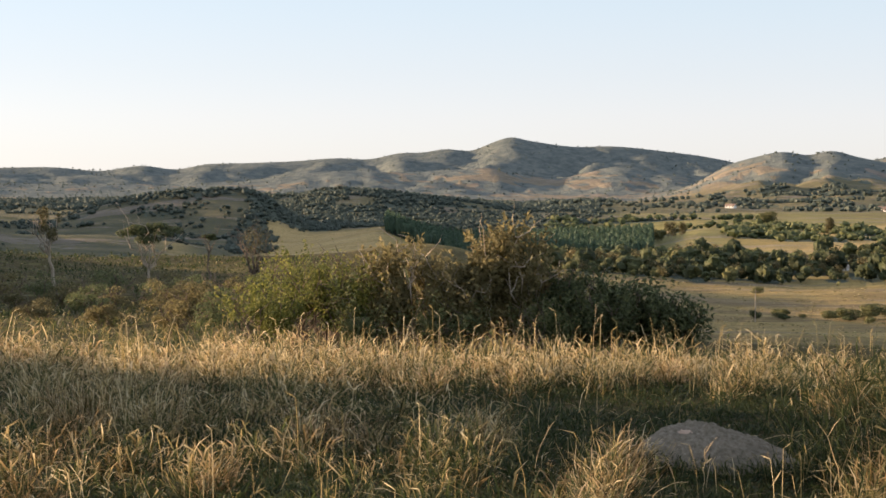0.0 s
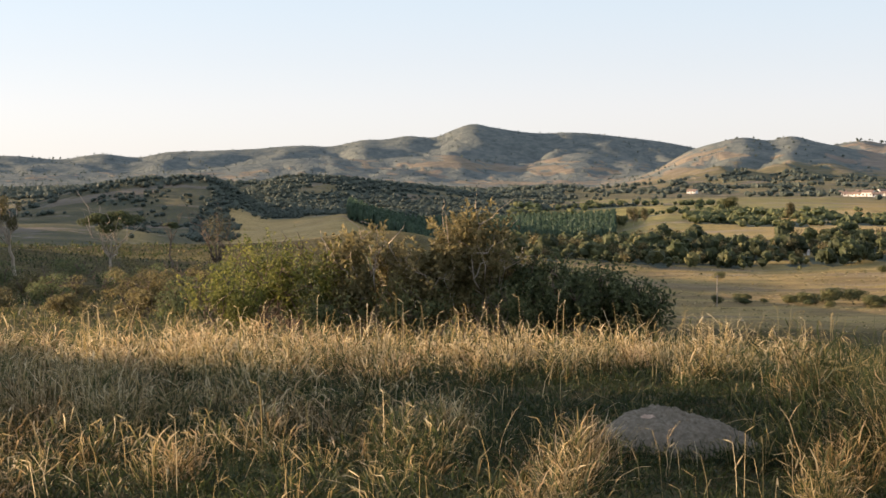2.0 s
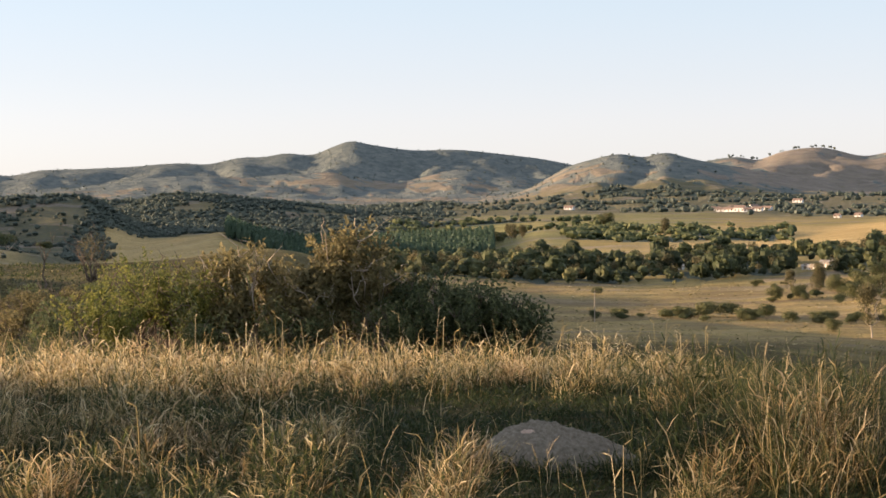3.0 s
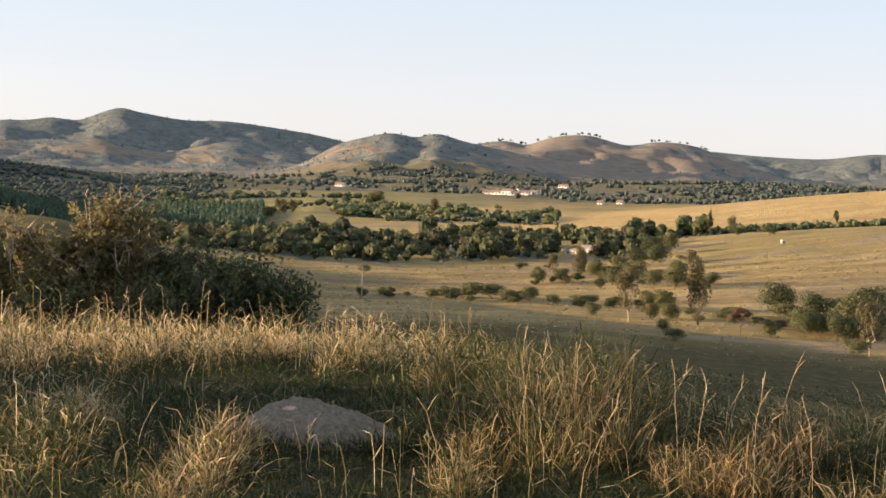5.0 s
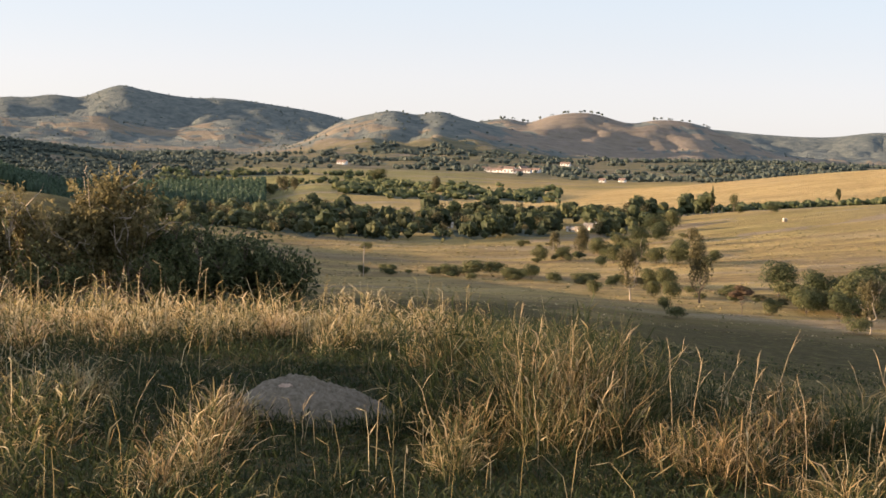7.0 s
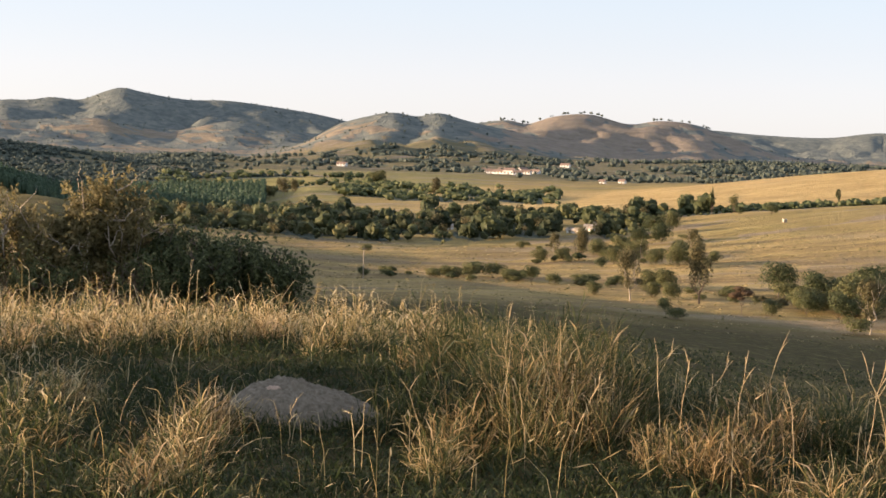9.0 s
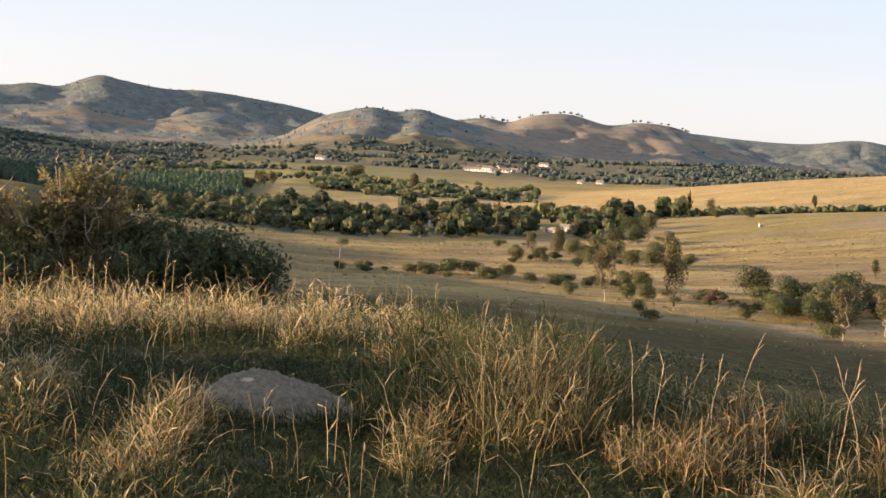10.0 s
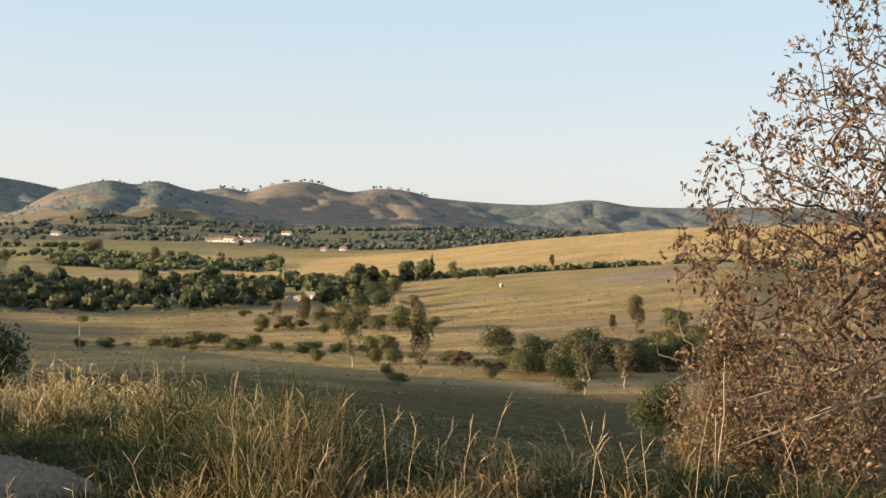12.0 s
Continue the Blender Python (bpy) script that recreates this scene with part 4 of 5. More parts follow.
# single trees on the valley floor: kind, bearing, distance, height, width
KINDS = {
    "tall": ("tall slim dull olive gum tree in the valley", PALE_OLIVE, BARK, 0.08, 0.52, 13, 0.44),
    "pale": ("pale sparse tree with a whitish trunk in the valley", PALE_OLIVE, PALE_BARK, 0.18, 0.54, 14, 0.38),
    "round": ("round dark green tree in the valley", DARK_GREEN, BARK, 0.05, 0.5, 11, 0.5),
    "green": ("dull green broad tree in the valley", VALLEY_GREEN, BARK, 0.05, 0.5, 12, 0.48),
    "bush": ("low olive bush in the valley pasture", VALLEY_GREEN, BARK, 0.05, 0.5, 10, 0.45),
    "poplar": ("slim upright dull green poplar by the hedge", DARK_GREEN, BARK, 0.12, 0.5, 14, 0.36),
    "thin": ("thin brownish bush in the valley pasture", PALE_OLIVE, BARK, 0.06, 0.5, 12, 0.36),
    "red": ("bare reddish-brown branching bush tree", DRY_LEAF, BARK, 0.3, 0.4, 9, 0.36),
}
VALLEY = [
    ("tall", 26.7, 312, 13.0, 5.3),
    ("pale", 24.1, 310, 11.1, 6.4),
    ("round", 29.6, 340, 8.4, 9.3),
    ("red", 28.3, 293, 5.5, 5.7),
    ("bush", 25.9, 264, 2.8, 4.2),
    ("round", 25.4, 285, 2.8, 3.2),
    ("green", 29.4, 295, 3.8, 4.5),
    ("green", 30.5, 311, 5.3, 5.9),
    ("green", 31.1, 310, 4.9, 5.9),
    ("green", 31.7, 313, 5.7, 6.5),
    ("green", 32.5, 307, 9.9, 9.3),
    ("pale", 33.0, 271, 9.7, 6.1),
    ("bush", 32.4, 268, 4.6, 5.1),
    ("round", 20.3, 354, 4.3, 6.9),
    ("bush", 14.7, 368, 2.2, 3.9),
    ("bush", 15.6, 367, 1.5, 2.5),
    ("bush", 16.6, 357, 3.2, 5.4),
    ("bush", 17.2, 360, 3.8, 5.2),
    ("bush", 18.0, 370, 5.0, 6.3),
    ("bush", 18.8, 373, 4.5, 6.3),
    ("bush", 19.5, 364, 3.3, 4.4),
    ("bush", 21.2, 352, 3.2, 4.0),
    ("bush", 22.2, 362, 3.3, 4.9),
    ("bush", 23.5, 365, 2.2, 4.1),
    ("bush", 13.9, 458, 3.1, 5.9),
    ("tall", 22.1, 452, 9.4, 5.1),
    ("green", 21.5, 444, 4.7, 6.0),
    ("green", 22.8, 472, 6.1, 7.1),
    ("green", 23.7, 479, 6.2, 7.6),
    ("round", 24.3, 492, 7.1, 7.1),
    ("green", 25.5, 569, 7.7, 7.7),
    ("green", 25.0, 420, 5.7, 6.3),
    ("green", 25.9, 418, 7.6, 7.9),
    ("green", 24.8, 356, 4.8, 6.2),
    ("green", 25.4, 351, 5.3, 6.1),
    ("poplar", 27.0, 646, 10.5, 2.6),
    ("green", 27.8, 640, 8.6, 4.6),
    ("poplar", 31.6, 690, 6.0, 2.6),
    ("round", 29.2, 591, 4.9, 6.7),
    ("round", 28.0, 610, 4.1, 6.4),
    ("pale", 34.5, 290, 9.3, 5.7),
    ("round", 33.0, 340, 7.7, 9.0),
    ("green", 31.9, 337, 6.4, 7.6),
    ("tall", 34.9, 409, 9.6, 5.6),
    ("green", 36.3, 410, 7.8, 7.8),
    ("green", 35.2, 344, 6.5, 7.8),
    ("green", 36.0, 346, 7.2, 8.5),
    ("green", 36.9, 349, 7.9, 7.9),
    ("round", 37.3, 372, 7.0, 8.4),
    ("tall", 34.0, 406, 4.9, 2.1),
]
VALLEY += [("pale", 21.2, 455, 8.0, 5.0), ("green", 23.4, 430, 6.0, 6.0), ("green", 24.3, 445, 7.0, 6.5), ("round", 25.2, 500, 7.5, 7.0), ("green", 25.9, 455, 5.5, 6.0), ("pale", 26.3, 480, 6.5, 5.0), ("round", 24.9, 540, 8.0, 8.0), ("green", 20.6, 440, 5.0, 5.5), ("round", 23.0, 415, 3.6, 4.6), ("green", 27.2, 425, 4.0, 4.5), ("green", 22.7, 325, 3.4, 4.6), ("green", 25.6, 322, 4.4, 5.2), ("green", 24.9, 326, 4.0, 4.6)]
VALLEY += [("green", 14.3, 965, 11, 8), ("pale", 10.7, 850, 11, 8), ("pale", 11.1, 845, 9, 7), ("green", 10.2, 865, 8, 7), ("tall", 16.5, 840, 10, 5)]
more = np.random.default_rng(77)
for cu, cr, count in [(15, 365, 4), (17.5, 362, 7), (19.5, 360, 5), (22.5, 356, 6), (21.5, 448, 6), (23.2, 476, 8), (25.2, 440, 6), (24.6, 360, 6), (27.6, 335, 7), (29.0, 322, 6), (26.2, 410, 5), (24.4, 520, 6), (20.5, 500, 4), (36.5, 398, 6), (38.5, 385, 6)]:
    for _ in range(count):
        VALLEY.append((more.choice(["bush", "green", "bush", "round", "thin"]), cu + more.normal() * 0.65, cr + more.normal() * 7, more.uniform(1.4, 3.4), more.uniform(2.2, 4.4)))
for _ in range(40):
    u = more.uniform(29.5, 40)
    VALLEY.append((more.choice(["green", "green", "green", "bush", "round"]), u, 322 + more.normal() * 13, more.uniform(4, 9.0), more.uniform(6, 9)))
made = {}
for k, (kind, u, r, tall, wide) in enumerate(VALLEY):
    label, mat_, bark, base, flat, lumps, lump = KINDS[kind]
    x, y = at(u, r)
    wide *= 1.12
    tall *= {"tall": 1.15, "pale": 1.12, "poplar": 1.25}.get(kind, 1.0)
    if kind in ("bush", "thin"):
        wide, tall = wide * 1.2, tall * 0.78
    turn = (k * 67) % 360
    key = (kind, round(tall / wide, 0))
    if key in made:
        first, h0 = made[key]
        z = float(height(x, y))
        ob = copy_thing(first, pose(float(x), float(y), z, 0, 0, turn))
        ob.matrix_basis = pose(float(x), float(y), z, 0, 0, turn) @ Matrix.Diagonal((tall / h0, tall / h0, tall / h0, 1))
        continue
    ob = thing("valley_tree" if kind != "bush" else "valley_bush", label, "tree" if kind != "bush" else "bush", x, y, turn=turn, group="trees on the valley floor")
    tree_at(ob, rng, tall, wide, mat_, bark, max({"pale": 0.055, "tall": 0.075}.get(kind, 0.047) * wide, 0.24), {"bush": 1500, "pale": 2200, "tall": 2800}.get(kind, 2800), lumps, base, flat, 5, 0.016, 0.03, lump)
    made[key] = (ob, tall)


# ------------------------------------------------------------------ houses and small built things
def box(geo, lo, hi):
    (a, b_, c), (d, e, f) = lo, hi
    v = [(a, b_, c), (d, b_, c), (d, e, c), (a, e, c), (a, b_, f), (d, b_, f), (d, e, f), (a, e, f)]
    geo.add(v, [(3, 2, 1, 0), (4, 5, 6, 7), (0, 1, 5, 4), (1, 2, 6, 5), (2, 3, 7, 6), (3, 0, 4, 7)])


def house(label, u, r, long, deep, tall, turn, group="", windows=3, walls=PLASTER, roofing=TERRACOTTA):
    x, y = at(u, r)
    ob = thing("house", label, "house", x, y, turn=turn, group=group)
    g = Geo()
    box(g, (-long / 2, -deep / 2, -0.6), (long / 2, deep / 2, tall))
    rise = deep * 0.28
    g.add([(-long / 2, -deep / 2, tall), (-long / 2, deep / 2, tall), (-long / 2, 0, tall + rise)], tris=[(0, 2, 1)])
    g.add([(long / 2, -deep / 2, tall), (long / 2, deep / 2, tall), (long / 2, 0, tall + rise)], tris=[(0, 1, 2)])
    part("wall", g, walls, ob)
    for side in (-1, 1):
        g = Geo()
        e, l2 = side * (deep / 2 + 0.5), long / 2 + 0.4
        lowz, topz = tall - rise * 0.18, tall + rise + 0.05
        v = [(-l2, e, lowz), (l2, e, lowz), (l2, 0, topz), (-l2, 0, topz)]
        v += [(a, b_, c + 0.18) for a, b_, c in v]
        g.add(v, [(0, 1, 2, 3), (7, 6, 5, 4), (0, 4, 5, 1), (1, 5, 6, 2), (2, 6, 7, 3), (3, 7, 4, 0)])
        part("roof", g, roofing, ob)
    for k in range(windows):
        cx = -long / 2 + (k + 0.5) * long / windows
        for side in (-1, 1):
            g = Geo()
            y0 = side * (deep / 2 + 0.03)
            if k == windows // 2:
                box(g, (cx - 0.5, min(y0, y0 - side * 0.1), 0), (cx + 0.5, max(y0, y0 - side * 0.1), 2.1))
                part("door", g, WOOD_GREY, ob)
            else:
                box(g, (cx - 0.6, min(y0, y0 - side * 0.1), 1.0), (cx + 0.6, max(y0, y0 - side * 0.1), 2.2))
                part("window", g, GLASS, ob)


VILLAGE = [(18.62, 1290, 8, 5, 2.2, -35), (18.92, 1275, 9, 5, 2.3, -48), (19.3, 1268, 9, 6, 3.6, -40), (19.62, 1262, 8, 5, 2.4, -25), (19.95, 1300, 8, 5, 2.4, -40), (20.3, 1350, 9, 5, 2.4, -50), (20.66, 1390, 6, 4, 2.2, -20), (21.42, 1560, 10, 5, 2.6, -42), (19.1, 1330, 10, 6, 3.0, -46), (18.4, 1340, 7, 4, 2.4, -30), (19.8, 1390, 8, 5, 2.4, 15)]
for row in VILLAGE:
    house("white plastered house with a clay roof in the village", *row, group="village houses")
for row in [(22.85, 1150, 4.5, 4, 1.9, -45), (23.6, 1155, 5, 4, 1.9, -50), (12.9, 1395, 9, 5, 2.2, -40)]:
    house("lone white farmhouse among fields", *row, group="farmhouses")
for row in [(21.72, 572, 2.6, 2, 1.0, -40), (21.97, 568, 3, 2, 0.9, -55), (22.42, 590, 3.4, 2.4, 1.4, -35), (22.66, 598, 3.6, 2.6, 1.5, -50), (22.9, 594, 2.6, 2, 1.2, -40), (15.8, 575, 4, 3, 1.6, 15), (17.0, 590, 4, 3, 1.6, 30), (14.4, 585, 3, 2.6, 1.5, 10), (22.55, 582, 2.4, 2, 1.1, -60)]:
    house("small pale farm shed among valley trees", *row, group="farm sheds", windows=1, roofing=OLD_WALL)

x, y = at(29.7, 550)
ob = thing("water_tank", "white square water tank on the grassy slope", "tank", x, y)
g = Geo()
box(g, (-0.6, -0.6, 0.0), (0.6, 0.6, 1.1))
part("body", g, OLD_WALL, ob)
g = Geo()
box(g, (-0.66, -0.66, 1.1), (0.66, 0.66, 1.2))
part("lid", g, PLASTER, ob)

x, y = at(13.85, 352)
ob = thing("utility_pole", "thin weathered wooden pole standing in the pasture", "pole", x, y)
g = Geo()
tube(g, [(0, 0, -0.5), (0.02, 0, 4), (0, 0.02, 7.6)], [0.13, 0.11, 0.08], 7)
part("post", g, PALE_BARK, ob, smooth=True)
g = Geo()
box(g, (-0.7, -0.06, 7.0), (0.7, 0.06, 7.13))
part("crossarm", g, WOOD_GREY, ob)

rng = np.random.default_rng(17)
x, y = at(38.6, 14.0)
ob = thing("sapling", "slender sapling with a pale stem and brown leaves", "sapling", x, y)
g = Geo()
tube(g, [(0, 0, -0.3), (0.012, 0.01, 0.2), (0.0, 0.015, 0.6), (0.035, 0, 1.0), (0.025, 0.01, 1.35), (0.05, 0.02, 1.75)], [0.009, 0.0085, 0.008, 0.007, 0.0055, 0.004], 7)
tube(g, [(-0.03, 0.02, -0.3), (-0.045, 0.02, 0.15), (-0.035, 0.02, 0.5), (-0.06, 0, 1.0)], [0.008, 0.0075, 0.006, 0.004], 6)
part("trunk", g, PALE_BARK, ob, smooth=True)
for k in range(7):
    g = Geo()
    a, h = rng.uniform(0, 6.28), rng.uniform(1.1, 1.7)
    limb(rng, (0.03, 0, h), (0.03 + math.cos(a) * 0.4, math.sin(a) * 0.4, h + rng.uniform(0.0, 0.35)), 0.005, 0.002, g, 4, 0.05, 5)
    part("branch", g, BARK, ob, smooth=True)
g = Geo()
pts, nrm = crown_points(rng, 420, (0.03, 0, 1.5), (0.55, 0.5, 0.5), 12, 0.33)
leaves(g, pts, nrm, rng.uniform(0.04, 0.085, 420), rng, 0.5, None, 0.8)
part("leaves", g, DRY_LEAF, ob)


# single dead stems that stand clear of the grass: bearing, distance, height, lean, side of the lean
def dead_stem(u, r, tall, lean, side, fork):
    x, y = at(u, r)
    ob = thing("dead_stem", "single tall pale dead grass stem", "stem", x, y, group="dead stems")
    d = np.array([math.cos(radians(u)), -math.sin(radians(u)), 0.0]) * side
    t = np.linspace(0, 1, 9)[:, None]
    p = d * lean * t ** 2 + np.array([0, 0, 1.0]) * (tall * t - 0.35 * abs(lean) * t ** 4) + np.random.default_rng(int(u * 10) + 900).normal(size=(9, 3)) * 0.006
    p[0, 2] = -0.05
    g = Geo()
    tube(g, p, np.linspace(0.0036, 0.0016, 9), 5)
    part("stalk", g, STRAW, ob, smooth=True)
    if fork:
        g = Geo()
        for k in range(fork):
            q = p[6 + k % 3]
            e = q + d * (0.10 - 0.07 * k) + np.array([0, 0.02 * k, 0.16])
            tube(g, [q, (q + e) / 2 + [0, 0, 0.02], e], [0.0014, 0.0028, 0.0008], 5)
        part("seed_head", g, STRAW, ob, smooth=True)


for row in [(9.2, 12.0, 0.62, 0.01, 1, 0), (9.95, 11.2, 0.35, 0.30, 1, 0), (13.6, 13.6, 0.42, 0.42, 1, 0), (12.0, 12.3, 0.42, 0.03, 1, 1), (11.0, 12.3, 0.34, -0.18, 1, 0),
            (26.2, 12.2, 1.05, -0.08, 1, 0), (26.9, 12.0, 0.85, 0.07, 1, 3), (16.2, 13.0, 0.5, -0.3, 1, 0), (20.1, 13.6, 1.15, 0.05, 1, 2), (29.0, 12.4, 0.9, 0.06, 1, 2),
            (33.8, 11.6, 1.05, 0.12, 1, 2), (34.6, 11.8, 0.95, -0.18, 1, 3), (41.6, 13.2, 1.0, -0.2, 1, 2), (-11.6, 15.5, 1.15, 0.03, 1, 1), (-4.7, 17.0, 0.9, -0.35, 1, 1),
            (4.7, 18.5, 1.0, 0.12, 1, 2), (7.8, 18.3, 1.1, 0.02, 1, 2), (0.5, 18.6, 0.85, 0.06, 1, 1), (5.6, 12.4, 0.5, 0.12, 1, 1)]:
    dead_stem(*row)
extra = np.random.default_rng(71)
for _ in range(18):
    dead_stem(extra.uniform(17, 38), extra.uniform(11.2, 14.2), extra.uniform(0.6, 1.25), extra.normal() * 0.22, 1, int(extra.integers(0, 3)))


# ------------------------------------------------------------------ the grey earth mound beside the grass
def mound():
    x0, y0 = at(12.45, 13.55)
    m, n = 110, 52
    rng = np.random.default_rng(3)
    th = np.linspace(0, 2 * np.pi, m, endpoint=False)
    t = np.linspace(0, 1, n)
    T, R = np.meshgrid(th, t)
    lx, ly = R * np.cos(T), R * np.sin(T)
    outline = 1 + 0.07 * np.sin(2 * T + 0.7) + 0.05 * np.sin(3 * T + 2) + 0.03 * np.sin(7 * T)
    X = lx * outline * 0.84 - 0.03
    Y = ly * outline * 0.55
    # steep shoulder on one side, a long taper on the other
    k = np.clip((lx + 1) / 2, 0, 1)
    ridge = np.interp(k, [0, 0.08, 0.2, 0.36, 0.5, 0.7, 0.88, 1.0], [0.44, 0.70, 0.93, 1.0, 0.94, 0.74, 0.46, 0.22])
    Z = 0.355 * ridge * np.clip(1 - R ** 3.2, 0, 1) ** 0.75
    Z += 0.016 * np.abs(wavy(X * 10, Y * 10, 0.45, 35)) * (1 - R ** 4) + 0.018 * wavy(X * 10, Y * 10, 0.7, 33) * (1 - R ** 4) + 0.022 * wavy(X * 10, Y * 10, 1.6, 30) * (1 - R ** 4) + 0.02 * wavy(X * 10, Y * 10, 3.5, 31) + 0.02 * wavy(X * 10, Y * 10, 9, 32) * (1 - R)
    Z -= 0.10 * R ** 6
    # a shallow hollow and a ledge in the crust
    Z -= 0.03 * np.exp(-((X + 0.25) / 0.06) ** 2 - ((Y + 0.1) / 0.05) ** 2)
    Z += 0.02 * np.tanh((Y + 0.12 + 0.05 * np.sin(X * 9)) * 40) * (1 - R)
    i, j = np.meshgrid(np.arange(n - 1), np.arange(m), indexing="ij")
    q = np.stack([i * m + j, (i + 1) * m + j, (i + 1) * m + (j + 1) % m, i * m + (j + 1) % m], -1).reshape(-1, 4)
    g = Geo()
    g.add(np.stack([X, Y, Z], -1).reshape(-1, 3), q)
    ob = part("earth_mound", g, ROCK, smooth=True)
    ob.matrix_world = pose(float(x0), float(y0), float(height(x0, y0)) - 0.02, 0, 0, -12.4)
    tagged(ob, "low grey crusted earth mound among the grass", "mound")
    # a fresh pale break in the crust near the top
    xs, ys, zs = X.ravel(), Y.ravel(), Z.ravel()
    near = ((xs + 0.27) / 0.075) ** 2 + ((ys + 0.20) / 0.06) ** 2 + 0.5 * wavy(xs * 10, ys * 10, 0.5, 34) < 1
    g = Geo()
    g.add(np.stack([xs, ys - 0.003, zs + 0.005], -1), q[near[q].all(axis=1)])
    part("broken_crust", g, CLAY, ob, "pale reddish freshly broken crust", smooth=True)


mound()


# ------------------------------------------------------------------ grass
def blades(geo, x, y, h0, length, rise, heading, width, tone, rng, droop=0.5):
    """Flat leaf blades: from a height up the stem they rise, bend over and end in a point."""
    n = len(x)
    z = height(x, y) - 0.02
    d = np.stack([np.cos(heading), np.sin(heading), np.zeros(n)], -1)
    up = np.array([0, 0, 1.0])
    tw = rng.normal(size=n) * 0.7
    side = np.stack([-np.sin(heading + tw), np.cos(heading + tw), rng.normal(size=n) * 0.35], -1)
    c, sn = np.cos(rise)[:, None], np.sin(rise)[:, None]
    L = length[:, None]
    p0 = np.stack([x, y, z + h0], -1)
    p1 = p0 + d * c * L * 0.55 + up * sn * L * 0.55
    bend = rise[:, None] - droop * (0.4 + 1.2 * rng.random((n, 1)))
    turned = heading + rng.normal(size=n) * 0.8
    d = np.stack([np.cos(turned), np.sin(turned), np.zeros(n)], -1)
    p2 = p1 + d * np.cos(bend) * L * 0.45 + up * np.sin(bend) * L * 0.45
    w = side * width[:, None] * 0.5
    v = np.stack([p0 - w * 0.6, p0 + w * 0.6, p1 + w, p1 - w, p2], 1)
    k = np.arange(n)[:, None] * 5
    # greener base, drier tip, exaggerated to paint root shade and lit tips
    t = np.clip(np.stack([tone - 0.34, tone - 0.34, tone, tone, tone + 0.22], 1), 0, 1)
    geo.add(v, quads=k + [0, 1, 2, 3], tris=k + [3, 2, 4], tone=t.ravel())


def dryness(u, r):
    """The brow of the knoll is drier and taller; the hollow before the mound is greener and shorter."""
    x, y = at(u, r)
    n = wavy(x, y, 3.2, 51) + 0.6 * wavy(x, y, 1.3, 52)
    brow = np.exp(-((r - (20.6 - 5.2 * smooth(u, 16, 30))) / (1.75 - 0.45 * smooth(u, 4, 12))) ** 2)
    brow = brow * (1 - 0.72 * smooth(u, 15, 24))
    front = smooth(u, -3, 1) * (1 - smooth(u, 7, 9)) * (1 - smooth(r, 13.5, 15.5))
    hollow = smooth(u, 4.5, 8) * (1 - smooth(u, 23, 27)) * smooth(r, 11.4, 12.8) * (1 - smooth(r, 16.6, 18.4))
    # greener near front and right, toned down further in place of shade
    return 0.09 + 0.61 * brow + 0.20 * n - 0.20 * hollow - 0.16 * smooth(u, 4, 10) * (1 - brow) - 0.12 * smooth(u, 21, 27) - 0.10 * smooth(u, 29, 35) - 0.12 * front - 0.10 * (1 - smooth(r, 11, 14.5)), brow, hollow, n


def off_mound(x, y):
    mx, my = at(12.45, 13.55)
    a = radians(12.4)
    lx = (x - mx) * math.cos(a) - (y - my) * math.sin(a)
    ly = (x - mx) * math.sin(a) + (y - my) * math.cos(a)
    return (lx / 0.70) ** 2 + (ly / 0.5) ** 2 > 1


def tussocks(name, label, rng, places, tall, count, radius, tone, width=0.0135, lean=0.45, stems=0.10, longest=0.40, vary=0.18, bend=0.55, mat_=None):
    """Clumps of blades fanning out from each place."""
    px, py = places
    n = len(px)
    idx = np.repeat(np.arange(n), count)
    m = len(idx)
    a = rng.uniform(0, 2 * np.pi, m)
    q = np.sqrt(rng.random(m)) * radius[idx]
    x, y = px[idx] + np.cos(a) * q, py[idx] + np.sin(a) * q
    keep = off_mound(x, y)
    idx, a, q, x, y = idx[keep], a[keep], q[keep], x[keep], y[keep]
    m = len(idx)
    h = tall[idx] * rng.uniform(0.5, 1.1, m)
    heading = a + rng.normal(size=m) * 1.1
    dist = np.hypot(x, y)
    w = width * (0.65 + dist / 36) * rng.uniform(0.5, 1.35, m)
    stem = rng.random(m) < stems
    # leaves leave the stems at all heights; the upper ones droop, the stems stand
    h0 = np.where(stem, 0.0, h * rng.random(m) ** 1.2 * 0.75)
    length = np.where(stem, h, np.clip(h * rng.uniform(0.5, 1.05, m), 0.08, longest))
    rise = np.where(stem, rng.normal(1.15, 0.34, m), rng.uniform(0.15, 1.35, m) ** (1 / (0.6 + lean)))
    w = np.where(stem, w * 0.45, w)
    g = Geo()
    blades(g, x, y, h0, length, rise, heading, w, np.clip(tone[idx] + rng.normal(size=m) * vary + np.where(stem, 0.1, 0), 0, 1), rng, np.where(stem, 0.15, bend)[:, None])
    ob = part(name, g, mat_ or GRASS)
    return tagged(ob, label, "grass", kind="stuff")


rng = np.random.default_rng(101)
# the sward: low growth all over the knoll
n = 7200
u = np.where(rng.random(n) < 0.9, rng.uniform(-19, 47, n), rng.uniform(-75, -19, n))
r = np.sqrt(rng.uniform(6.0 ** 2, 25.5 ** 2, n))
dry, brow, hollow, patch = dryness(u, r)
places = at(u, r)
tall = np.clip(0.18 + 0.12 * brow + 0.10 * patch - 0.08 * hollow, 0.09, 0.45)
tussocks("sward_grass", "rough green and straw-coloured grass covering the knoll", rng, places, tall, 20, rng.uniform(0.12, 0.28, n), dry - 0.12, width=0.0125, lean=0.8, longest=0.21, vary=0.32)
